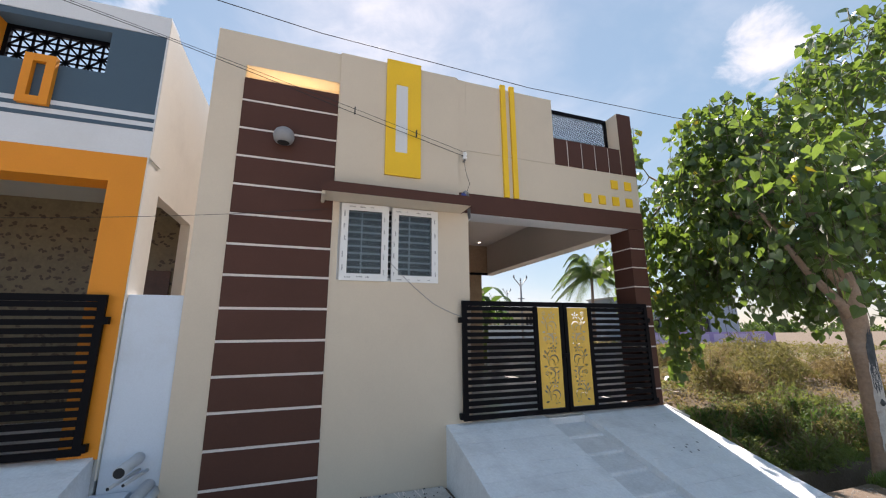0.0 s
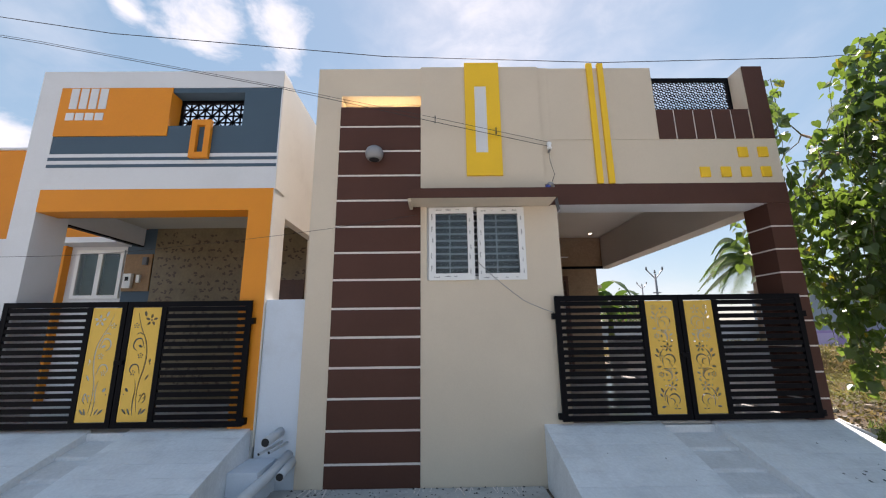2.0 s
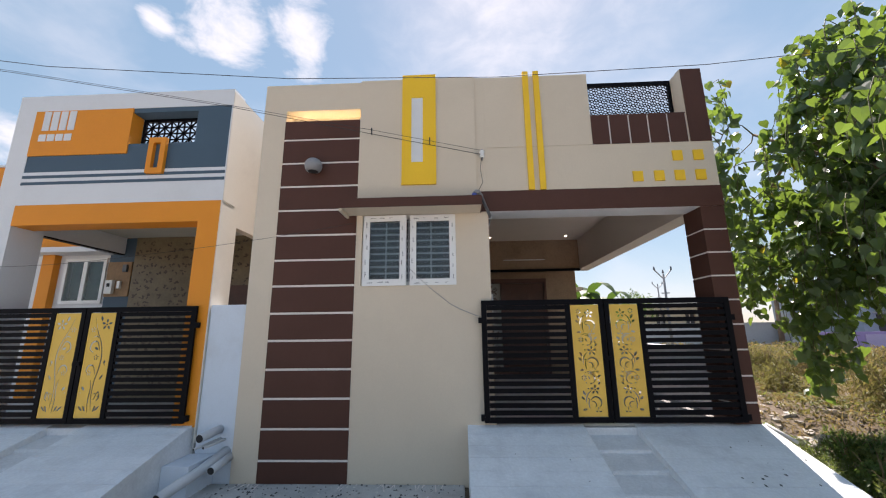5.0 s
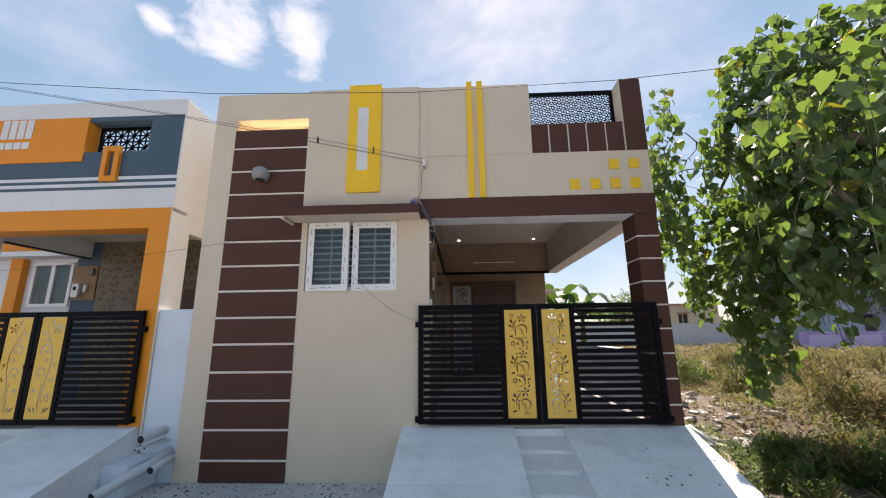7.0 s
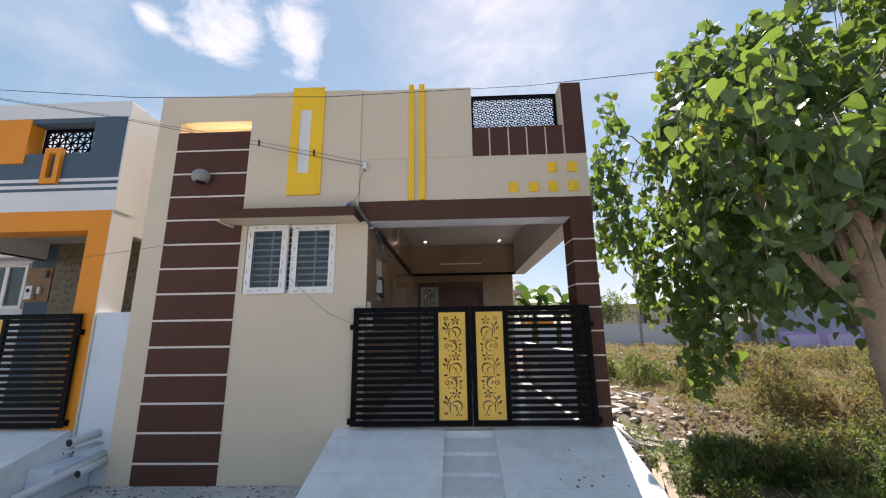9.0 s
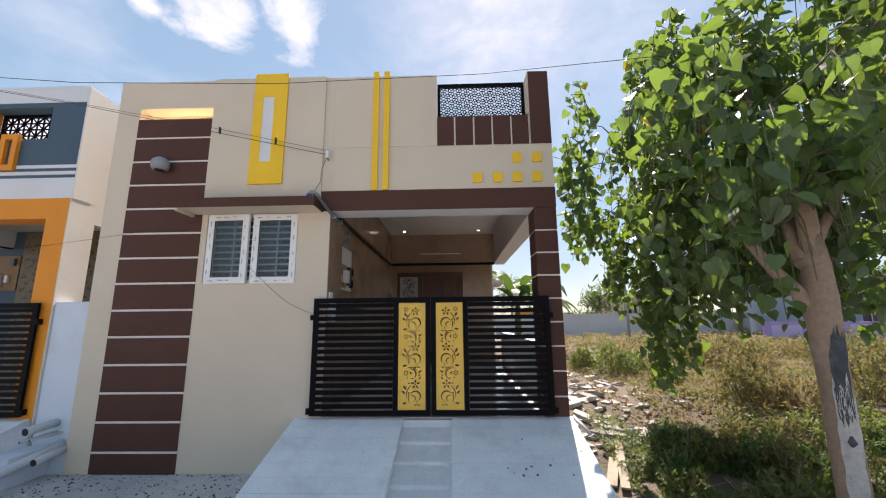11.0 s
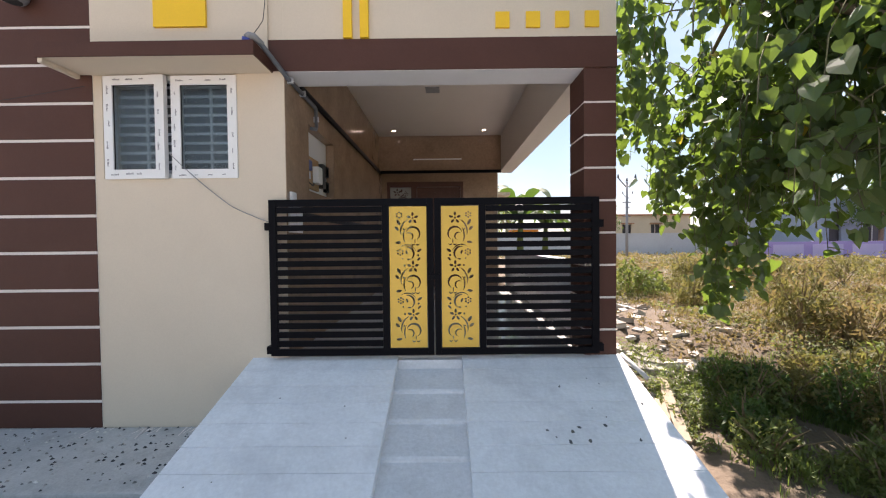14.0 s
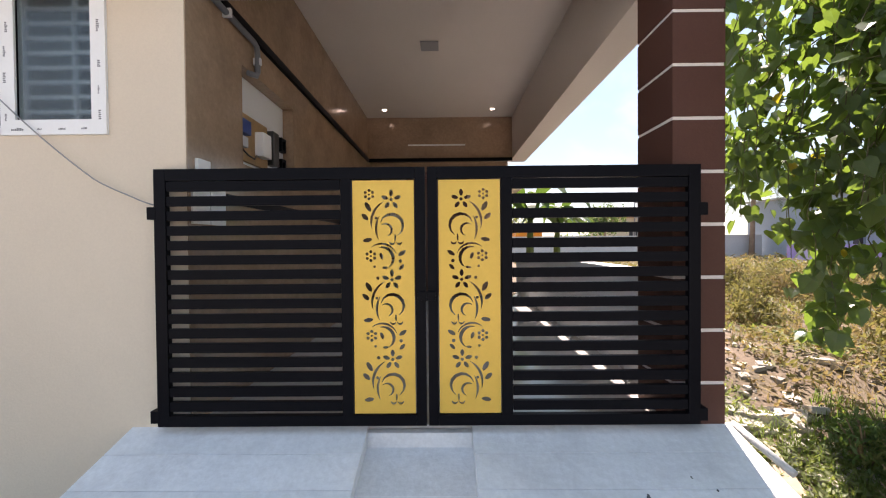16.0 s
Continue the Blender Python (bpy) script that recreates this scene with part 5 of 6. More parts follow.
def leaf_cloud(rnd, at, radius, height, count, size, long=1.6, hollow=0.3):
    """Vertices and faces of small pointed leaves filling a rounded, uneven clump that stands on the ground."""
    verts, faces = [], []
    for _ in range(count):
        a, q = rnd.uniform(0, 2 * math.pi), math.sqrt(rnd.uniform(hollow, 1.0))
        h = rnd.random() ** 0.8
        lump = 0.75 + 0.45 * noise.noise((at[0] + 2 * math.cos(a), at[1] + 2 * math.sin(a), h * 2 + at[0]))
        r = radius * lump * q * math.sqrt(max(0.05, 1 - (h * 0.95) ** 2))
        c = Vector((at[0] + r * math.cos(a), at[1] + r * math.sin(a), at[2] + h * height * lump))
        m = Matrix.Translation(c) @ Euler((rnd.uniform(-1.3, 1.3), rnd.uniform(-1.3, 1.3), rnd.uniform(0, 6.3))).to_matrix().to_4x4()
        s = size * rnd.uniform(0.6, 1.4)
        o = len(verts)
        verts += [m @ Vector(p) for p in ((-s * long, 0, 0), (0, -s * 0.5, 0.1 * s), (s * long, 0, 0), (0, s * 0.5, 0.1 * s))]
        faces += [(o, o + 1, o + 2), (o, o + 2, o + 3)]
    return verts, faces


def mesh_part(name, verts, faces, material, parent, kind=""):
    me = bpy.data.meshes.new(name)
    me.from_pydata([tuple(v) for v in verts], [], faces)
    me.materials.append(material)
    ob = new(name, me)
    ob.parent = parent
    ob.matrix_parent_inverse = Matrix.Translation(-parent.location)
    return tagged(ob, kind=kind) if kind else ob


def build_shrub(rnd, x, y, radius, height, count, size, material, label, long=1.6, group=""):
    z = ground_z(x, y)
    s = thing("shrub", (x, y, z), label, "shrub", group)
    bm = bmesh.new()
    for _ in range(9):
        a, l = rnd.uniform(0, 6.3), rnd.uniform(0.5, 1.0)
        tip = Vector((x + radius * 0.8 * l * math.cos(a), y + radius * 0.8 * l * math.sin(a), z + height * rnd.uniform(0.6, 1.05)))
        tube(bm, [(x, y, z - 0.05), Vector((x, y, z)).lerp(tip, 0.5) + Vector((0, 0, 0.08 * height)), tip], [0.012, 0.008, 0.003], 4, False)
    part("stem", bm, STEM, s)
    v, f = leaf_cloud(rnd, (x, y, z), radius, height, count, size, long)
    mesh_part("foliage", v, f, material, s, "stuff")
    return s


rnd = random.Random(21)
for k in range(30):
    x, y = rnd.uniform(5.95, 10.2), rnd.uniform(3.85, 5.6)
    build_shrub(rnd, x, y, rnd.uniform(0.32, 0.55), rnd.uniform(0.35, 0.62), 900, 0.021, (WEED, WEED, WEED_DARK, OLIVE)[rnd.randrange(4)], "low green weed shrub on the drain bank", 1.5, "bank weeds")
for x, y, r, h in ((7.6, 9.5, 0.75, 0.8), (8.2, 9.9, 0.5, 0.6), (7.1, 10.2, 0.5, 0.7)):
    build_shrub(rnd, x, y, r, h, 1500, 0.03, WEED, "bright green bush beside the rubble", 1.6)
for k in range(44):
    x, y = rnd.uniform(8.0, 18), rnd.uniform(6.0, 14)
    build_shrub(rnd, x, y, rnd.uniform(0.45, 0.95), rnd.uniform(0.4, 0.95), 850, 0.024, OLIVE if rnd.random() < 0.55 else BRUSH, "dry brown brush on the empty plot", 2.2, "dry brush")
for x, y, r, h in ((10.6, 6.6, 0.9, 1.0), (11.6, 7.2, 1.0, 1.2), (12.9, 8.6, 1.1, 1.3)):
    build_shrub(rnd, x, y, r, h, 2200, 0.024, OLIVE, "tall olive-brown brush on the empty plot", 2.0)


def build_grass(name, label, spots, count, height, material, seed):
    rnd = random.Random(seed)
    verts, faces = [], []
    for _ in range(count):
        x0, x1, y0, y1 = rnd.choice(spots)
        x, y = rnd.uniform(x0, x1), rnd.uniform(y0, y1)
        if noise.noise((x * 1.1, y * 1.1, seed)) < -0.12:
            continue
        rim = min(x - x0, x1 - x, y - y0, y1 - y) / (0.5 * min(x1 - x0, y1 - y0))
        if rim < 0.22 + 0.5 * noise.noise((x * 3.1, y * 3.1, seed + 5)) + 0.3 * noise.noise((x * 11, y * 11, seed + 7)) + rnd.gauss(0, 0.12):
            continue
        z = ground_z(x, y) - 0.01 + (0.045 if x < 1.0 else 0)
        h, a, lean = height * rnd.uniform(0.5, 1.3), rnd.uniform(0, 6.3), rnd.uniform(0.1, 0.8)
        d = Vector((math.cos(a), math.sin(a), 0))
        w = Vector((-d.y, d.x, 0)) * 0.004
        p = Vector((x, y, z))
        m = p + d * h * lean * 0.3 + Vector((0, 0, h * 0.6))
        t = p + d * h * lean + Vector((0, 0, h))
        o = len(verts)
        verts += [p - w, p + w, m + w * 0.8, m - w * 0.8, t]
        faces += [(o, o + 1, o + 2, o + 3), (o + 3, o + 2, o + 4)]
    me = bpy.data.meshes.new(name)
    me.from_pydata([tuple(v) for v in verts], [], faces)
    me.materials.append(material)
    return tagged(new(name, me), label, "grass", kind="stuff")


GRASS = leafy("fresh_grass", (0.115, 0.18, 0.05), (0.30, 0.42, 0.07), 0.4, 0.6)
build_grass("grass", "short green grass along the drain", [(5.85, 8.4, 2.6, 3.2), (6.2, 8.8, 2.45, 3.2), (6.6, 9.8, 2.3, 3.2)], 60000, 0.10, GRASS, 3)
build_grass("grass", "thin low grass on the drain slab", [(-0.9, 0.6, 2.35, 3.05), (0.9, 1.8, 2.3, 3.12), (-0.5, 0.3, 2.45, 2.9)], 30000, 0.045, GRASS, 9)
build_grass("grass", "green weeds and grass on the bank", [(5.8, 10, 3.75, 6.0), (6.2, 11, 3.75, 5.2)], 34000, 0.13, GRASS, 4)
build_grass("dry_grass", "dry straw-coloured grass on the empty plot", [(6.8, 12, 5.8, 10), (7, 20, 8, 18), (10, 30, 12, 28)], 24000, 0.13, BRUSH, 6)
build_grass("dry_grass", "olive grass on the empty plot", [(7.5, 14, 5.8, 12), (9, 26, 10, 26)], 16000, 0.15, OLIVE, 8)


def build_cover(name, label, spots, count, size, height, material, seed):
    """Creeping weeds and litter: single small leaves close to the ground, in patches."""
    rnd = random.Random(seed)
    verts, faces = [], []
    for _ in range(count):
        x0, x1, y0, y1 = rnd.choice(spots)
        x, y = rnd.uniform(x0, x1), rnd.uniform(y0, y1)
        patch = noise.noise((x * 0.8, y * 0.8, seed)) + 0.5 * noise.noise((x * 2.6, y * 2.6, seed + 3))
        if patch < -0.05:
            continue
        m = Matrix.Translation((x, y, ground_z(x, y) + 0.01 + height * (0.3 + patch) * rnd.random())) @ Euler((rnd.gauss(0, 0.6), rnd.gauss(0, 0.6), rnd.uniform(0, 6.3))).to_matrix().to_4x4()
        s = size * rnd.uniform(0.6, 1.5)
        o = len(verts)
        verts += [m @ Vector(p) for p in ((-s * 1.5, 0, 0), (0, -s * 0.55, 0.1 * s), (s * 1.5, 0, 0), (0, s * 0.55, 0.1 * s))]
        faces += [(o, o + 1, o + 2), (o, o + 2, o + 3)]
    me = bpy.data.meshes.new(name)
    me.from_pydata([tuple(v) for v in verts], [], faces)
    me.materials.append(material)
    return tagged(new(name, me), label, "weeds", kind="stuff")


build_cover("ground_cover", "creeping green weeds over the bank", [(5.7, 10.5, 3.8, 6.2), (5.7, 9, 3.8, 5.4)], 26000, 0.016, 0.22, WEED, 61)
build_cover("ground_cover", "dry brown leaf litter and creepers on the plot", [(6.3, 14, 5.6, 12), (7.5, 20, 7, 17)], 30000, 0.024, 0.2, BRUSH, 62)
build_cover("ground_cover", "olive creepers on the plot", [(6.8, 14, 5.6, 12), (8, 24, 8, 22)], 30000, 0.026, 0.24, OLIVE, 63)
build_cover("ground_cover", "green creepers on the plot", [(7.4, 12, 6.5, 12), (9, 26, 10, 24)], 12000, 0.03, 0.2, WEED, 64)
build_cover("ground_cover", "dry brush cover towards the compound wall", [(7.5, 30, 15, 30.5), (12, 34, 13, 22)], 26000, 0.06, 0.5, OLIVE, 65)
build_cover("ground_cover", "straw-coloured weeds towards the compound wall", [(7.5, 30, 14, 30.5)], 16000, 0.06, 0.45, BRUSH, 66)

STONE = surface("broken_concrete", (0.35, 0.32, 0.28), 0.9, 0.35, 30, 4, 0.5, each=0.7)
PLANK = surface("pale_weathered_wood", (0.33, 0.265, 0.185), 0.8, 0.2, 25, 5, 0.3)


def chip_mesh(name, seed, sx, sy, sz, material):
    rnd = random.Random(seed)
    bm = bmesh.new()
    n = rnd.choice((4, 4, 5))
    pts = [(sx * math.cos(2 * math.pi * k / n) * rnd.uniform(0.6, 1.1), sy * math.sin(2 * math.pi * k / n) * rnd.uniform(0.6, 1.1)) for k in range(n)]
    prism(bm, pts, "z", -sz, sz)
    for v in bm.verts:
        v.co.z += rnd.uniform(-0.3, 0.3) * sz
    return mesh_of(name, bm, material)


heap = thing("rubble", (6.4, 7.2, 0.35), "scattered broken concrete slabs and stones on bare earth", "rubble")
chips = [chip_mesh("stone", 40 + k, 0.055 + 0.04 * k, 0.045 + 0.024 * k, 0.014 + 0.004 * k, STONE) for k in range(6)]
rnd = random.Random(9)
for k in range(300):
    x, y = 5.35 + abs(rnd.gauss(0, 0.95)), 5.2 + 4.5 * rnd.random() ** 1.3
    if x > 8.4:
        continue
    ob = piece("stone", chips[min(int(abs(rnd.gauss(0, 2.8))), 5)], (x, y, ground_z(x, y) + 0.004), heap)
    ob.rotation_euler = (rnd.gauss(0, 0.2), rnd.gauss(0, 0.2), rnd.uniform(0, 6.3))
for a, b, w, nm in (((5.94, 5.45, 0.12), (5.62, 4.50, -0.10), 0.10, "pale weathered board lying on the bank"), ((5.74, 5.10, 0.02), (5.50, 4.60, -0.11), 0.12, "pale weathered board lying on the bank"), ((6.15, 7.35, 0.40), (6.65, 6.55, 0.36), 0.2, "pale wooden board on the rubble"), ((6.75, 8.2, 0.42), (7.05, 7.55, 0.38), 0.16, "long flat concrete strip in the rubble")):
    bm = B((-w / 2, w / 2, -(Vector(b) - Vector(a)).length / 2, (Vector(b) - Vector(a)).length / 2, -0.012, 0.012), bevel=0.003)
    d = (Vector(b) - Vector(a)).normalized()
    me = mesh_of("plank", bm, PLANK)
    ob = new("plank", me)
    ob.matrix_world = Matrix.Translation((Vector(a) + Vector(b)) / 2) @ d.to_track_quat("Y", "Z").to_matrix().to_4x4()
    tagged(ob, nm, "plank")
stub = thing("pipe_stub", (5.2, 4.6, 0.5), "short cream plastic pipe lying by the pillar foot", "pipe")
bm = bmesh.new()
tube(bm, [(5.15, 4.72, 0.62), (5.24, 4.42, 0.50)], 0.02, 10)
part("tube", bm, CEMENT, stub)

# small stones over the earth of the plot and by the ramp foot
gv, gf = [], []
rnd = random.Random(51)
for k in range(1500):
    x, y = (5.3 + abs(rnd.gauss(0, 1.3)), rnd.uniform(4.4, 11)) if k < 1100 else (rnd.uniform(5.15, 8.0), rnd.uniform(2.2, 3.1))
    s = rnd.uniform(0.006, 0.028)
    z = ground_z(x, y)
    o = len(gv)
    gv += [(x + s * rnd.uniform(0.5, 1.2) * math.cos(i * 1.2566), y + s * math.sin(i * 1.2566), z - 0.004) for i in range(5)] + [(x, y, z + s * 0.55)]
    gf += [(o + i, o + (i + 1) % 5, o + 5) for i in range(5)]
me = bpy.data.meshes.new("small_stones")
me.from_pydata(gv, [], gf)
me.materials.append(STONE)
tagged(new("gravel", me), "small pale stones scattered on the bare earth", "gravel", kind="stuff")

# gravel and paint drops on the ledge
bm_v, bm_f = [], []
rnd = random.Random(15)
for k in range(640):
    x, y, s = rnd.uniform(-1.65, 1.6), 3.76 + 0.93 * rnd.random() ** 0.8, rnd.uniform(0.008, 0.022)
    top = -0.025
    if k >= 420:
        x, y, s, top = rnd.uniform(-1.55, 1.6), rnd.uniform(2.36, 3.08), rnd.uniform(0.006, 0.017), -0.012
    o = len(bm_v)
    a = rnd.uniform(0, 6.3)
    ring = [(x + s * rnd.uniform(0.6, 1.2) * math.cos(a + k2 * 1.2566), y + s * 0.8 * math.sin(a + k2 * 1.2566), top - 0.002) for k2 in range(5)]
    bm_v += ring + [(x, y, top + s * 0.7)]
    bm_f += [(o + i, o + (i + 1) % 5, o + 5) for i in range(5)]
me = bpy.data.meshes.new("gravel")
me.from_pydata(bm_v, [], bm_f)
GRAVEL = bpy.data.materials.new("mixed_gravel")
GRAVEL.use_nodes = True
gt = GRAVEL.node_tree
gg = gt.nodes.new("ShaderNodeNewGeometry")
gr = gt.nodes.new("ShaderNodeValToRGB")
gr.color_ramp.elements[0].color, gr.color_ramp.elements[1].color = (0.045, 0.045, 0.05, 1), (0.66, 0.64, 0.6, 1)
gr.color_ramp.elements[0].position, gr.color_ramp.elements[1].position = 0.45, 1.0
gt.links.new(gg.outputs["Random Per Island"], gr.inputs["Fac"])
gt.links.new(gr.outputs["Color"], gt.nodes["Principled BSDF"].inputs["Base Color"])
gt.nodes["Principled BSDF"].inputs["Roughness"].default_value = 0.9
me.materials.append(GRAVEL)
tagged(new("gravel", me), "dark and pale gravel chips on the cement ledge", "gravel", kind="stuff")

# white paint drips at the wall foot
dv, df = [], []
rnd = random.Random(88)
for k in range(26):
    x, y = rnd.choice((-0.95, 0.3, 0.75, 1.1, 1.35)) + rnd.gauss(0, 0.07), 4.69
    l, w, lean = rnd.uniform(0.05, 0.22), rnd.uniform(0.004, 0.012), rnd.uniform(-0.3, 0.3)
    o = len(dv)
    dv += [(x - w, y, -0.0225), (x + w, y, -0.0225), (x + w * 0.6 + lean * l, y - l, -0.0225), (x - w * 0.6 + lean * l, y - l, -0.0225)]
    df.append((o, o + 3, o + 2, o + 1))
me = bpy.data.meshes.new("paint_drips")
me.from_pydata(dv, [], df)
me.materials.append(WHITE_LINE)
tagged(new("paint", me), "white paint drips on the cement ledge", "paint", kind="stuff")

# dried mud marks on the ramp
MUD = surface("dried_mud", (0.10, 0.11, 0.115), 0.95, 0.3, 60, 9, 0.4)
mv, mf = [], []
rnd = random.Random(33)
for k in range(26):
    x, y = (rnd.gauss(4.6, 0.2), rnd.gauss(3.85, 0.22)) if k < 12 else (rnd.uniform(1.8, 5.0), rnd.uniform(2.9, 4.5))
    if 2.95 < x < 3.72 or not 2.75 < y < 4.6 or not 1.75 < x < 5.05:
        continue
    s = rnd.uniform(0.005, 0.015) if k < 12 else rnd.uniform(0.003, 0.007)
    o = len(mv)
    for i in range(9):
        q = s * rnd.uniform(0.5, 1.3)
        py = y + q * 1.3 * math.sin(i * 0.698)
        mv.append((x + q * math.cos(i * 0.698), py, ramp_z(py) + 0.0022))
    mf.append(tuple(range(o, o + 9)))
me = bpy.data.meshes.new("mud_marks")
me.from_pydata(mv, [], mf)
me.materials.append(MUD)
tagged(new("mud", me), "dried dark mud marks on the ramp", "mud", kind="stuff")

# ---- distance ----
FARWALL = surface("far_grey_wall", (0.52, 0.53, 0.54), 0.85, 0.15, 10, 0.6, 0.2, dirt=0.4, dirt_rgb=(0.35, 0.34, 0.32), dirt_scale=0.6)
PURPLE = surface("far_purple_paint", (0.36, 0.27, 0.55), 0.8, 0.1, 10, 0.6)
FARBLUE = surface("far_pale_blue_paint", (0.34, 0.40, 0.48), 0.85, 0.1, 10, 0.5)
TILE_ROOF = surface("terracotta", (0.38, 0.17, 0.09), 0.85, 0.2, 10, 0.8)
DARKGLASS = surface("far_dark_opening", (0.03, 0.03, 0.035), 0.4, 0.2)
solo("compound_wall", B((7.0, 27.0, 31.0, 31.2, -0.2, 2.06), (7.0, 27.0, 30.97, 31.23, 2.06, 2.14)), FARWALL, "long pale grey compound wall across the plot", "wall", kind="structure")
pw = thing("compound_wall", (24, 22.5, 0.2), "low purple compound wall with paler panels", "wall")
part("wall", B((21.4, 38.0, 22.5, 22.65, -0.2, 1.45)), PURPLE, pw)
for k in range(7):
    part("panel", B((21.8 + k * 2.2, 23.5 + k * 2.2, 22.48, 22.50, 0.55, 1.3)), surface("pale_lilac", (0.5, 0.42, 0.66), 0.8, 0.1) if k == 0 else bpy.data.materials["pale_lilac"], pw)


def build_far_house(x0, x1, y0, y1, top, wall_mat, roof_mat, label, openings, awning=False):
    h = thing("house", ((x0 + x1) / 2, (y0 + y1) / 2, 0.2), label, "house")
    holes = [rect(a, b, c, d) for a, b, c, d, _ in openings]
    part("wall", cut_sheet(x0, x1, -0.1, top, y0, y0 + 0.2, holes), wall_mat, h)
    part("side_wall", B((x0, x0 + 0.2, y0 + 0.2, y1, -0.1, top)), wall_mat, h)
    part("roof", B((x0 - 0.25, x1 + 0.25, y0 - 0.3, y1, top, top + 0.14)), roof_mat, h)
    for a, b, c, d, kind in openings:
        w = part(kind, B((a - 0.05, b + 0.05, y0 + 0.16, y0 + 0.19, c - 0.05, d + 0.05)), DARKGLASS, h)
        part("sunshade", B((a - 0.15, b + 0.15, y0 - 0.4, y0, d + 0.08, d + 0.16)), roof_mat, h)
        if kind == "window":
            part("mullion", B(((a + b) / 2 - 0.03, (a + b) / 2 + 0.03, y0 + 0.10, y0 + 0.15, c, d)), WHITE_LINE, w)
    return h


build_far_house(27.5, 39.0, 26.0, 33, 4.6, FARBLUE, FARWALL, "pale blue flat-roofed house beyond the plot", [(28.4, 29.2, 0.3, 2.5, "door"), (30.6, 32.0, 1.2, 2.5, "window"), (33.6, 35.2, 1.0, 2.6, "window")])
build_far_house(21.5, 31.0, 44.0, 50, 4.3, surface("far_cream", (0.55, 0.47, 0.34), 0.85, 0.1), TILE_ROOF, "low cream house far off with a tiled roof", [(23.4, 24.4, 2.2, 3.3, "window"), (26.6, 27.6, 2.2, 3.3, "window")])
build_far_house(11.5, 14.5, 46.0, 50, 2.9, ORANGE, FARWALL, "small orange house far off", [(12.4, 13.3, 1.2, 2.2, "window")])


def build_pole(x, y, h):
    p = thing("utility_pole", (x, y, 0.2), "grey utility pole with forked crossarm and insulators", "pole", "utility poles")
    bm = bmesh.new()
    tube(bm, [(x, y, 0.0), (x, y, h)], [0.10, 0.07], 8)
    part("pole", bm, LAMP_GREY, p)
    bm = bmesh.new()
    tube(bm, [(x - 0.55, y, h + 0.28), (x, y, h - 0.35), (x + 0.55, y, h + 0.28)], 0.045, 6)
    arm = part("crossarm", bm, LAMP_GREY, p)
    for dx, dz in ((-0.55, 0.28), (0, 0.05), (0.55, 0.28)):
        bm = bmesh.new()
        tube(bm, [(x + dx, y, h + dz), (x + dx, y, h + dz + 0.22)], [0.07, 0.04], 7)
        part("insulator", bm, CONDUIT, arm)
    for z in (h - 1.3, h - 2.2):
        part("bracket", B((x - 0.25, x + 0.25, y - 0.05, y + 0.05, z, z + 0.06)), LAMP_GREY, p)


build_pole(15.1, 25.5, 5.3)
build_pole(24.0, 44.0, 6.5)


def build_palm(x, y, h, spread, seed):
    rnd = random.Random(seed)
    z = ground_z(x, y)
    p = thing("palm_tree", (x, y, z), "coconut palm with long drooping fronds", "tree", "coconut palms")
    bm = bmesh.new()
    tube(bm, [(x, y, z - 0.2), (x + 0.1, y, z + h * 0.4), (x + 0.25, y, z + h)], [0.2, 0.15, 0.12], 9)
    part("trunk", bm, BARK, p)
    top = Vector((x + 0.25, y, z + h))
    for k in range(36):
        a = k * 2.4
        rise = rnd.uniform(-0.2, 1.0) if k % 3 else rnd.uniform(0.9, 1.9)
        d = Vector((math.cos(a), math.sin(a), 0))
        v, f = [], []
        n = 20
        reach = spread * (1.0 if rise < 1 else 0.65)
        pts = [top + d * reach * (i / n) + Vector((0, 0, spread * (rise * (i / n) - (0.75 + 0.5 * rise) * (i / n) ** 2))) for i in range(n + 1)]
        for i in range(1, n + 1):
            side = Vector((-d.y, d.x, 0))
            l = 0.8 * math.sin(math.pi * (0.12 + 0.85 * i / n)) + 0.08
            for s in (-1, 1):
                for q in (0, 0.5):
                    c = pts[i - 1].lerp(pts[i], q)
                    o = len(v)
                    v += [c - d * 0.06, c + d * 0.06, c + side * s * l * 0.8 + d * 0.22 - Vector((0, 0, 0.75 * l + rnd.uniform(0, 0.15)))]
                    f.append((o, o + 1, o + 2))
        for i in range(n):
            o = len(v)
            v += [pts[i] + Vector((0, 0, 0.03)), pts[i] - Vector((0, 0, 0.03)), pts[i + 1] - Vector((0, 0, 0.02)), pts[i + 1] + Vector((0, 0, 0.02))]
            f.append((o, o + 1, o + 2, o + 3))
        mesh_part("frond", v, f, WEED_DARK, p)


build_palm(25.8, 30.5, 6.6, 4.0, 2)


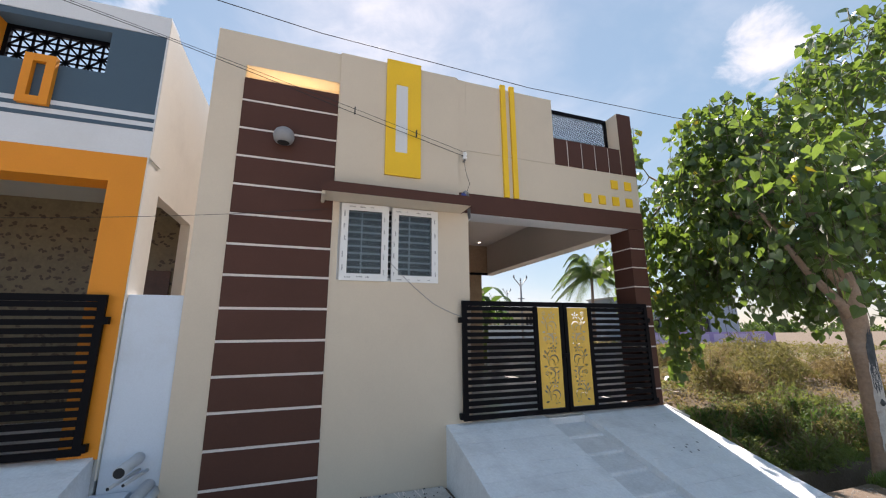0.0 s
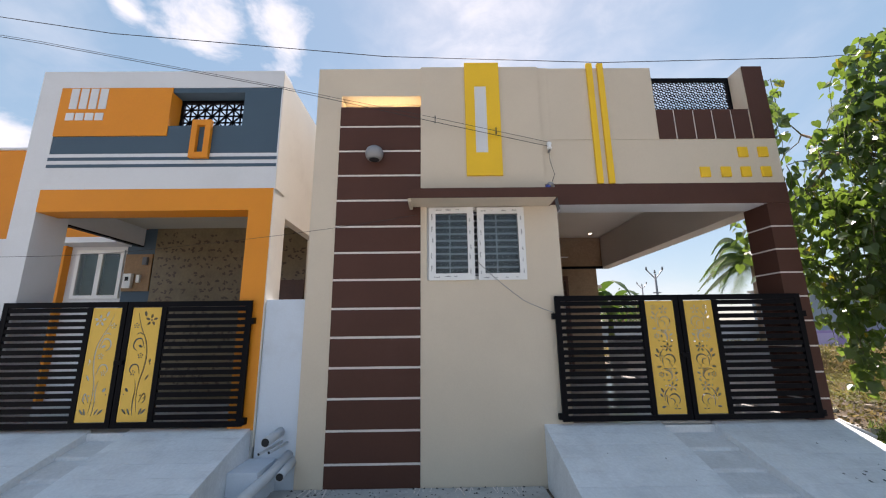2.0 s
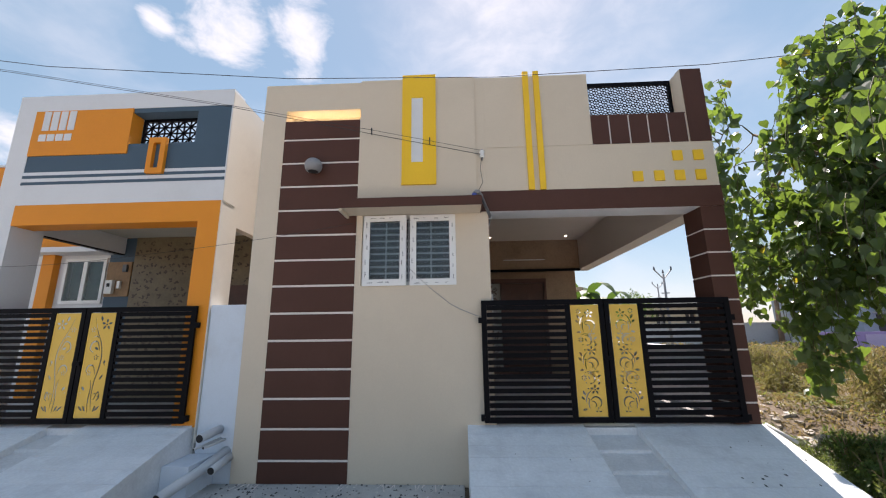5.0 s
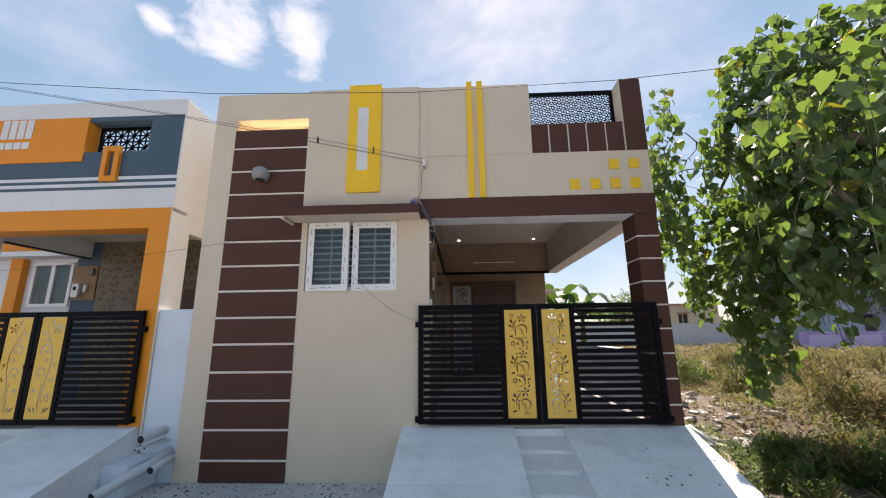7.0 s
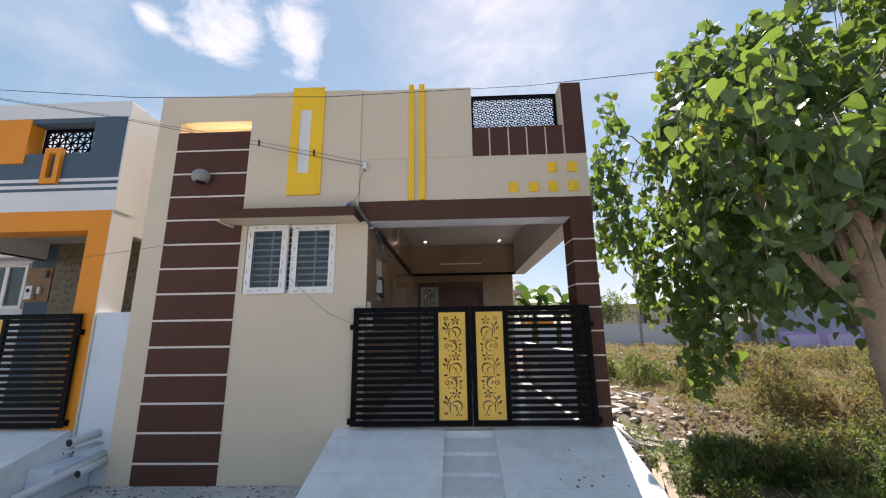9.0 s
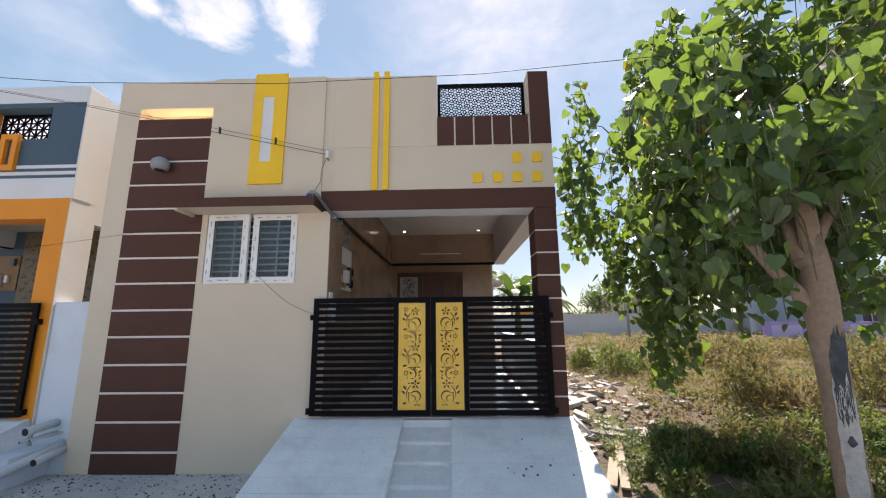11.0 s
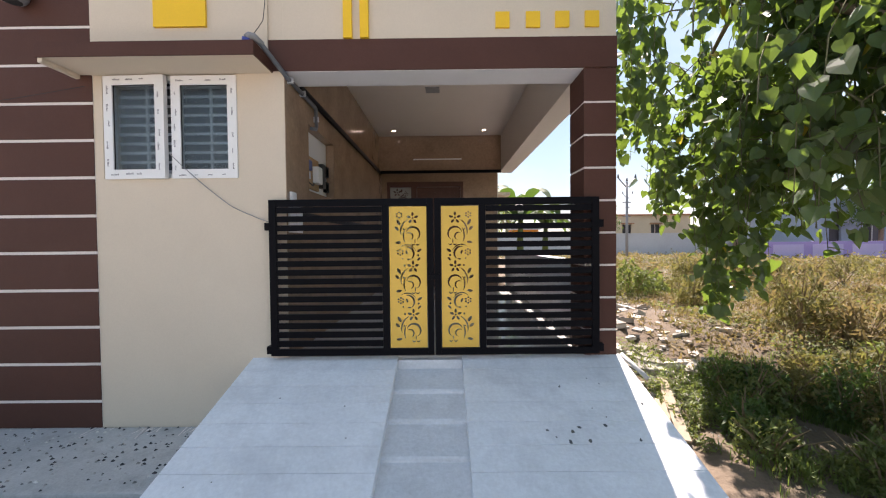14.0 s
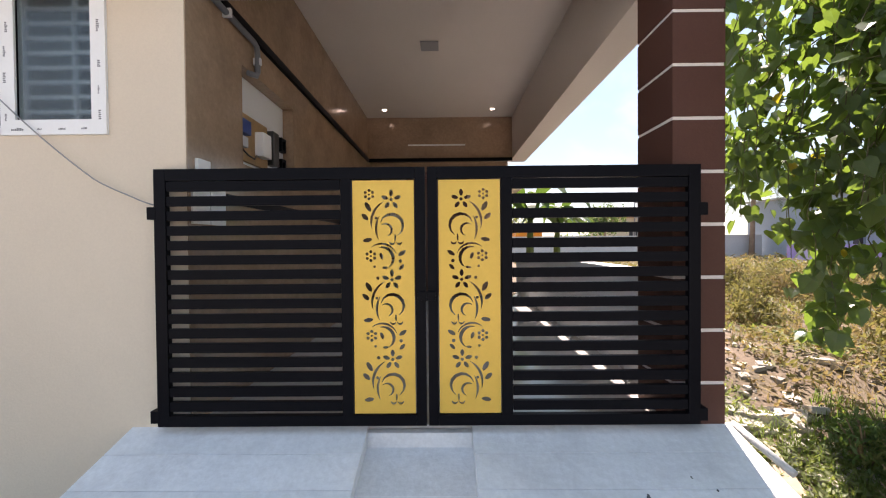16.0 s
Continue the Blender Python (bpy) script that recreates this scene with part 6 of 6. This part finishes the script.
def build_banana(x, y, big=1.0):
    rnd = random.Random(4)
    z = ground_z(x, y)
    p = thing("banana_plant", (x, y, z), "banana plant with broad torn green leaves", "plant")
    bm = bmesh.new()
    tube(bm, [(x, y, z - 0.1), (x, y, z + 0.9 * big), (x + 0.03, y, z + 1.5 * big)], [0.14, 0.11, 0.06], 9)
    part("stem", bm, WEED, p)
    for k in range(16):
        a = k * 2.4 + 0.3
        d = Vector((math.cos(a), math.sin(a), 0))
        side = Vector((-d.y, d.x, 0))
        L, rise = big * rnd.uniform(1.1, 1.8), rnd.uniform(0.8, 2.1)
        v, f = [], []
        n = 10
        for i in range(n + 1):
            q = i / n
            c = Vector((x, y, z + 1.35 * big)) + d * L * q * 0.8 + Vector((0, 0, L * (rise * q - 1.1 * q * q * (0.5 + 0.5 * rise))))
            w = 0.21 * math.sin(math.pi * min(1, 0.08 + 0.9 * q)) * (0.85 + 0.3 * rnd.random())
            v += [c + side * w - Vector((0, 0, 0.12 * w)), c, c - side * w - Vector((0, 0, 0.12 * w))]
            if i:
                o = len(v) - 6
                f += [(o, o + 1, o + 4, o + 3), (o + 1, o + 2, o + 5, o + 4)]
        mesh_part("leaf", v, f, BANANA, p)


build_banana(6.0, 13.8, 1.4)
build_banana(7.2, 15.2, 1.3)


def build_far_tree(x, y, h, r, material, seed, label, count=1600, size=0.09):
    rnd = random.Random(seed)
    z = ground_z(x, y)
    t = thing("tree", (x, y, z), label, "tree", "far trees")
    bm = bmesh.new()
    tube(bm, [(x, y, z - 0.2), (x + 0.1, y, z + h * 0.5), (x, y, z + h * 0.8)], [0.14, 0.1, 0.05], 7)
    for k in range(5):
        a = k * 1.3
        tube(bm, [(x + 0.08, y, z + h * 0.45), (x + r * 0.6 * math.cos(a), y + r * 0.6 * math.sin(a), z + h * 0.75)], [0.06, 0.02], 5)
    part("trunk", bm, BARK, t)
    v, f = [], []
    for k in range(7):
        a, q = k * 2.4, 0.6 * r * (k / 7) ** 0.5
        vv, ff = leaf_cloud(rnd, (x + q * math.cos(a), y + q * math.sin(a), z + h * (0.35 + 0.08 * (k % 4))), r * 0.6, h * 0.5, count // 7, size)
        o = len(v)
        v += vv
        f += [tuple(o + i for i in face) for face in ff]
    mesh_part("crown", v, f, material, t, "stuff")


build_far_tree(16.3, 33.5, 4.6, 2.1, WEED_DARK, 3, "small rounded green tree across the plot")
build_far_tree(8.6, 33.0, 5.0, 1.8, WEED, 5, "thin feathery green tree far off", 900)
build_far_tree(30.0, 24.5, 5.0, 2.0, WEED_DARK, 9, "small rounded green tree across the plot", 1800)
# woods along the horizon
rnd = random.Random(77)
v, f = [], []
for k in range(90):
    x, y = rnd.uniform(-40, 190), rnd.uniform(75, 130)
    vv, ff = leaf_cloud(rnd, (x, y, -0.3), rnd.uniform(3, 6), rnd.uniform(2.5, 5.5), 160, 0.5)
    o = len(v)
    v += vv
    f += [tuple(o + i for i in face) for face in ff]
me = bpy.data.meshes.new("far_woods")
me.from_pydata([tuple(p) for p in v], [], f)
me.materials.append(WEED_DARK)
tagged(new("far_woods", me), "line of green woods along the horizon", "woods", kind="stuff")
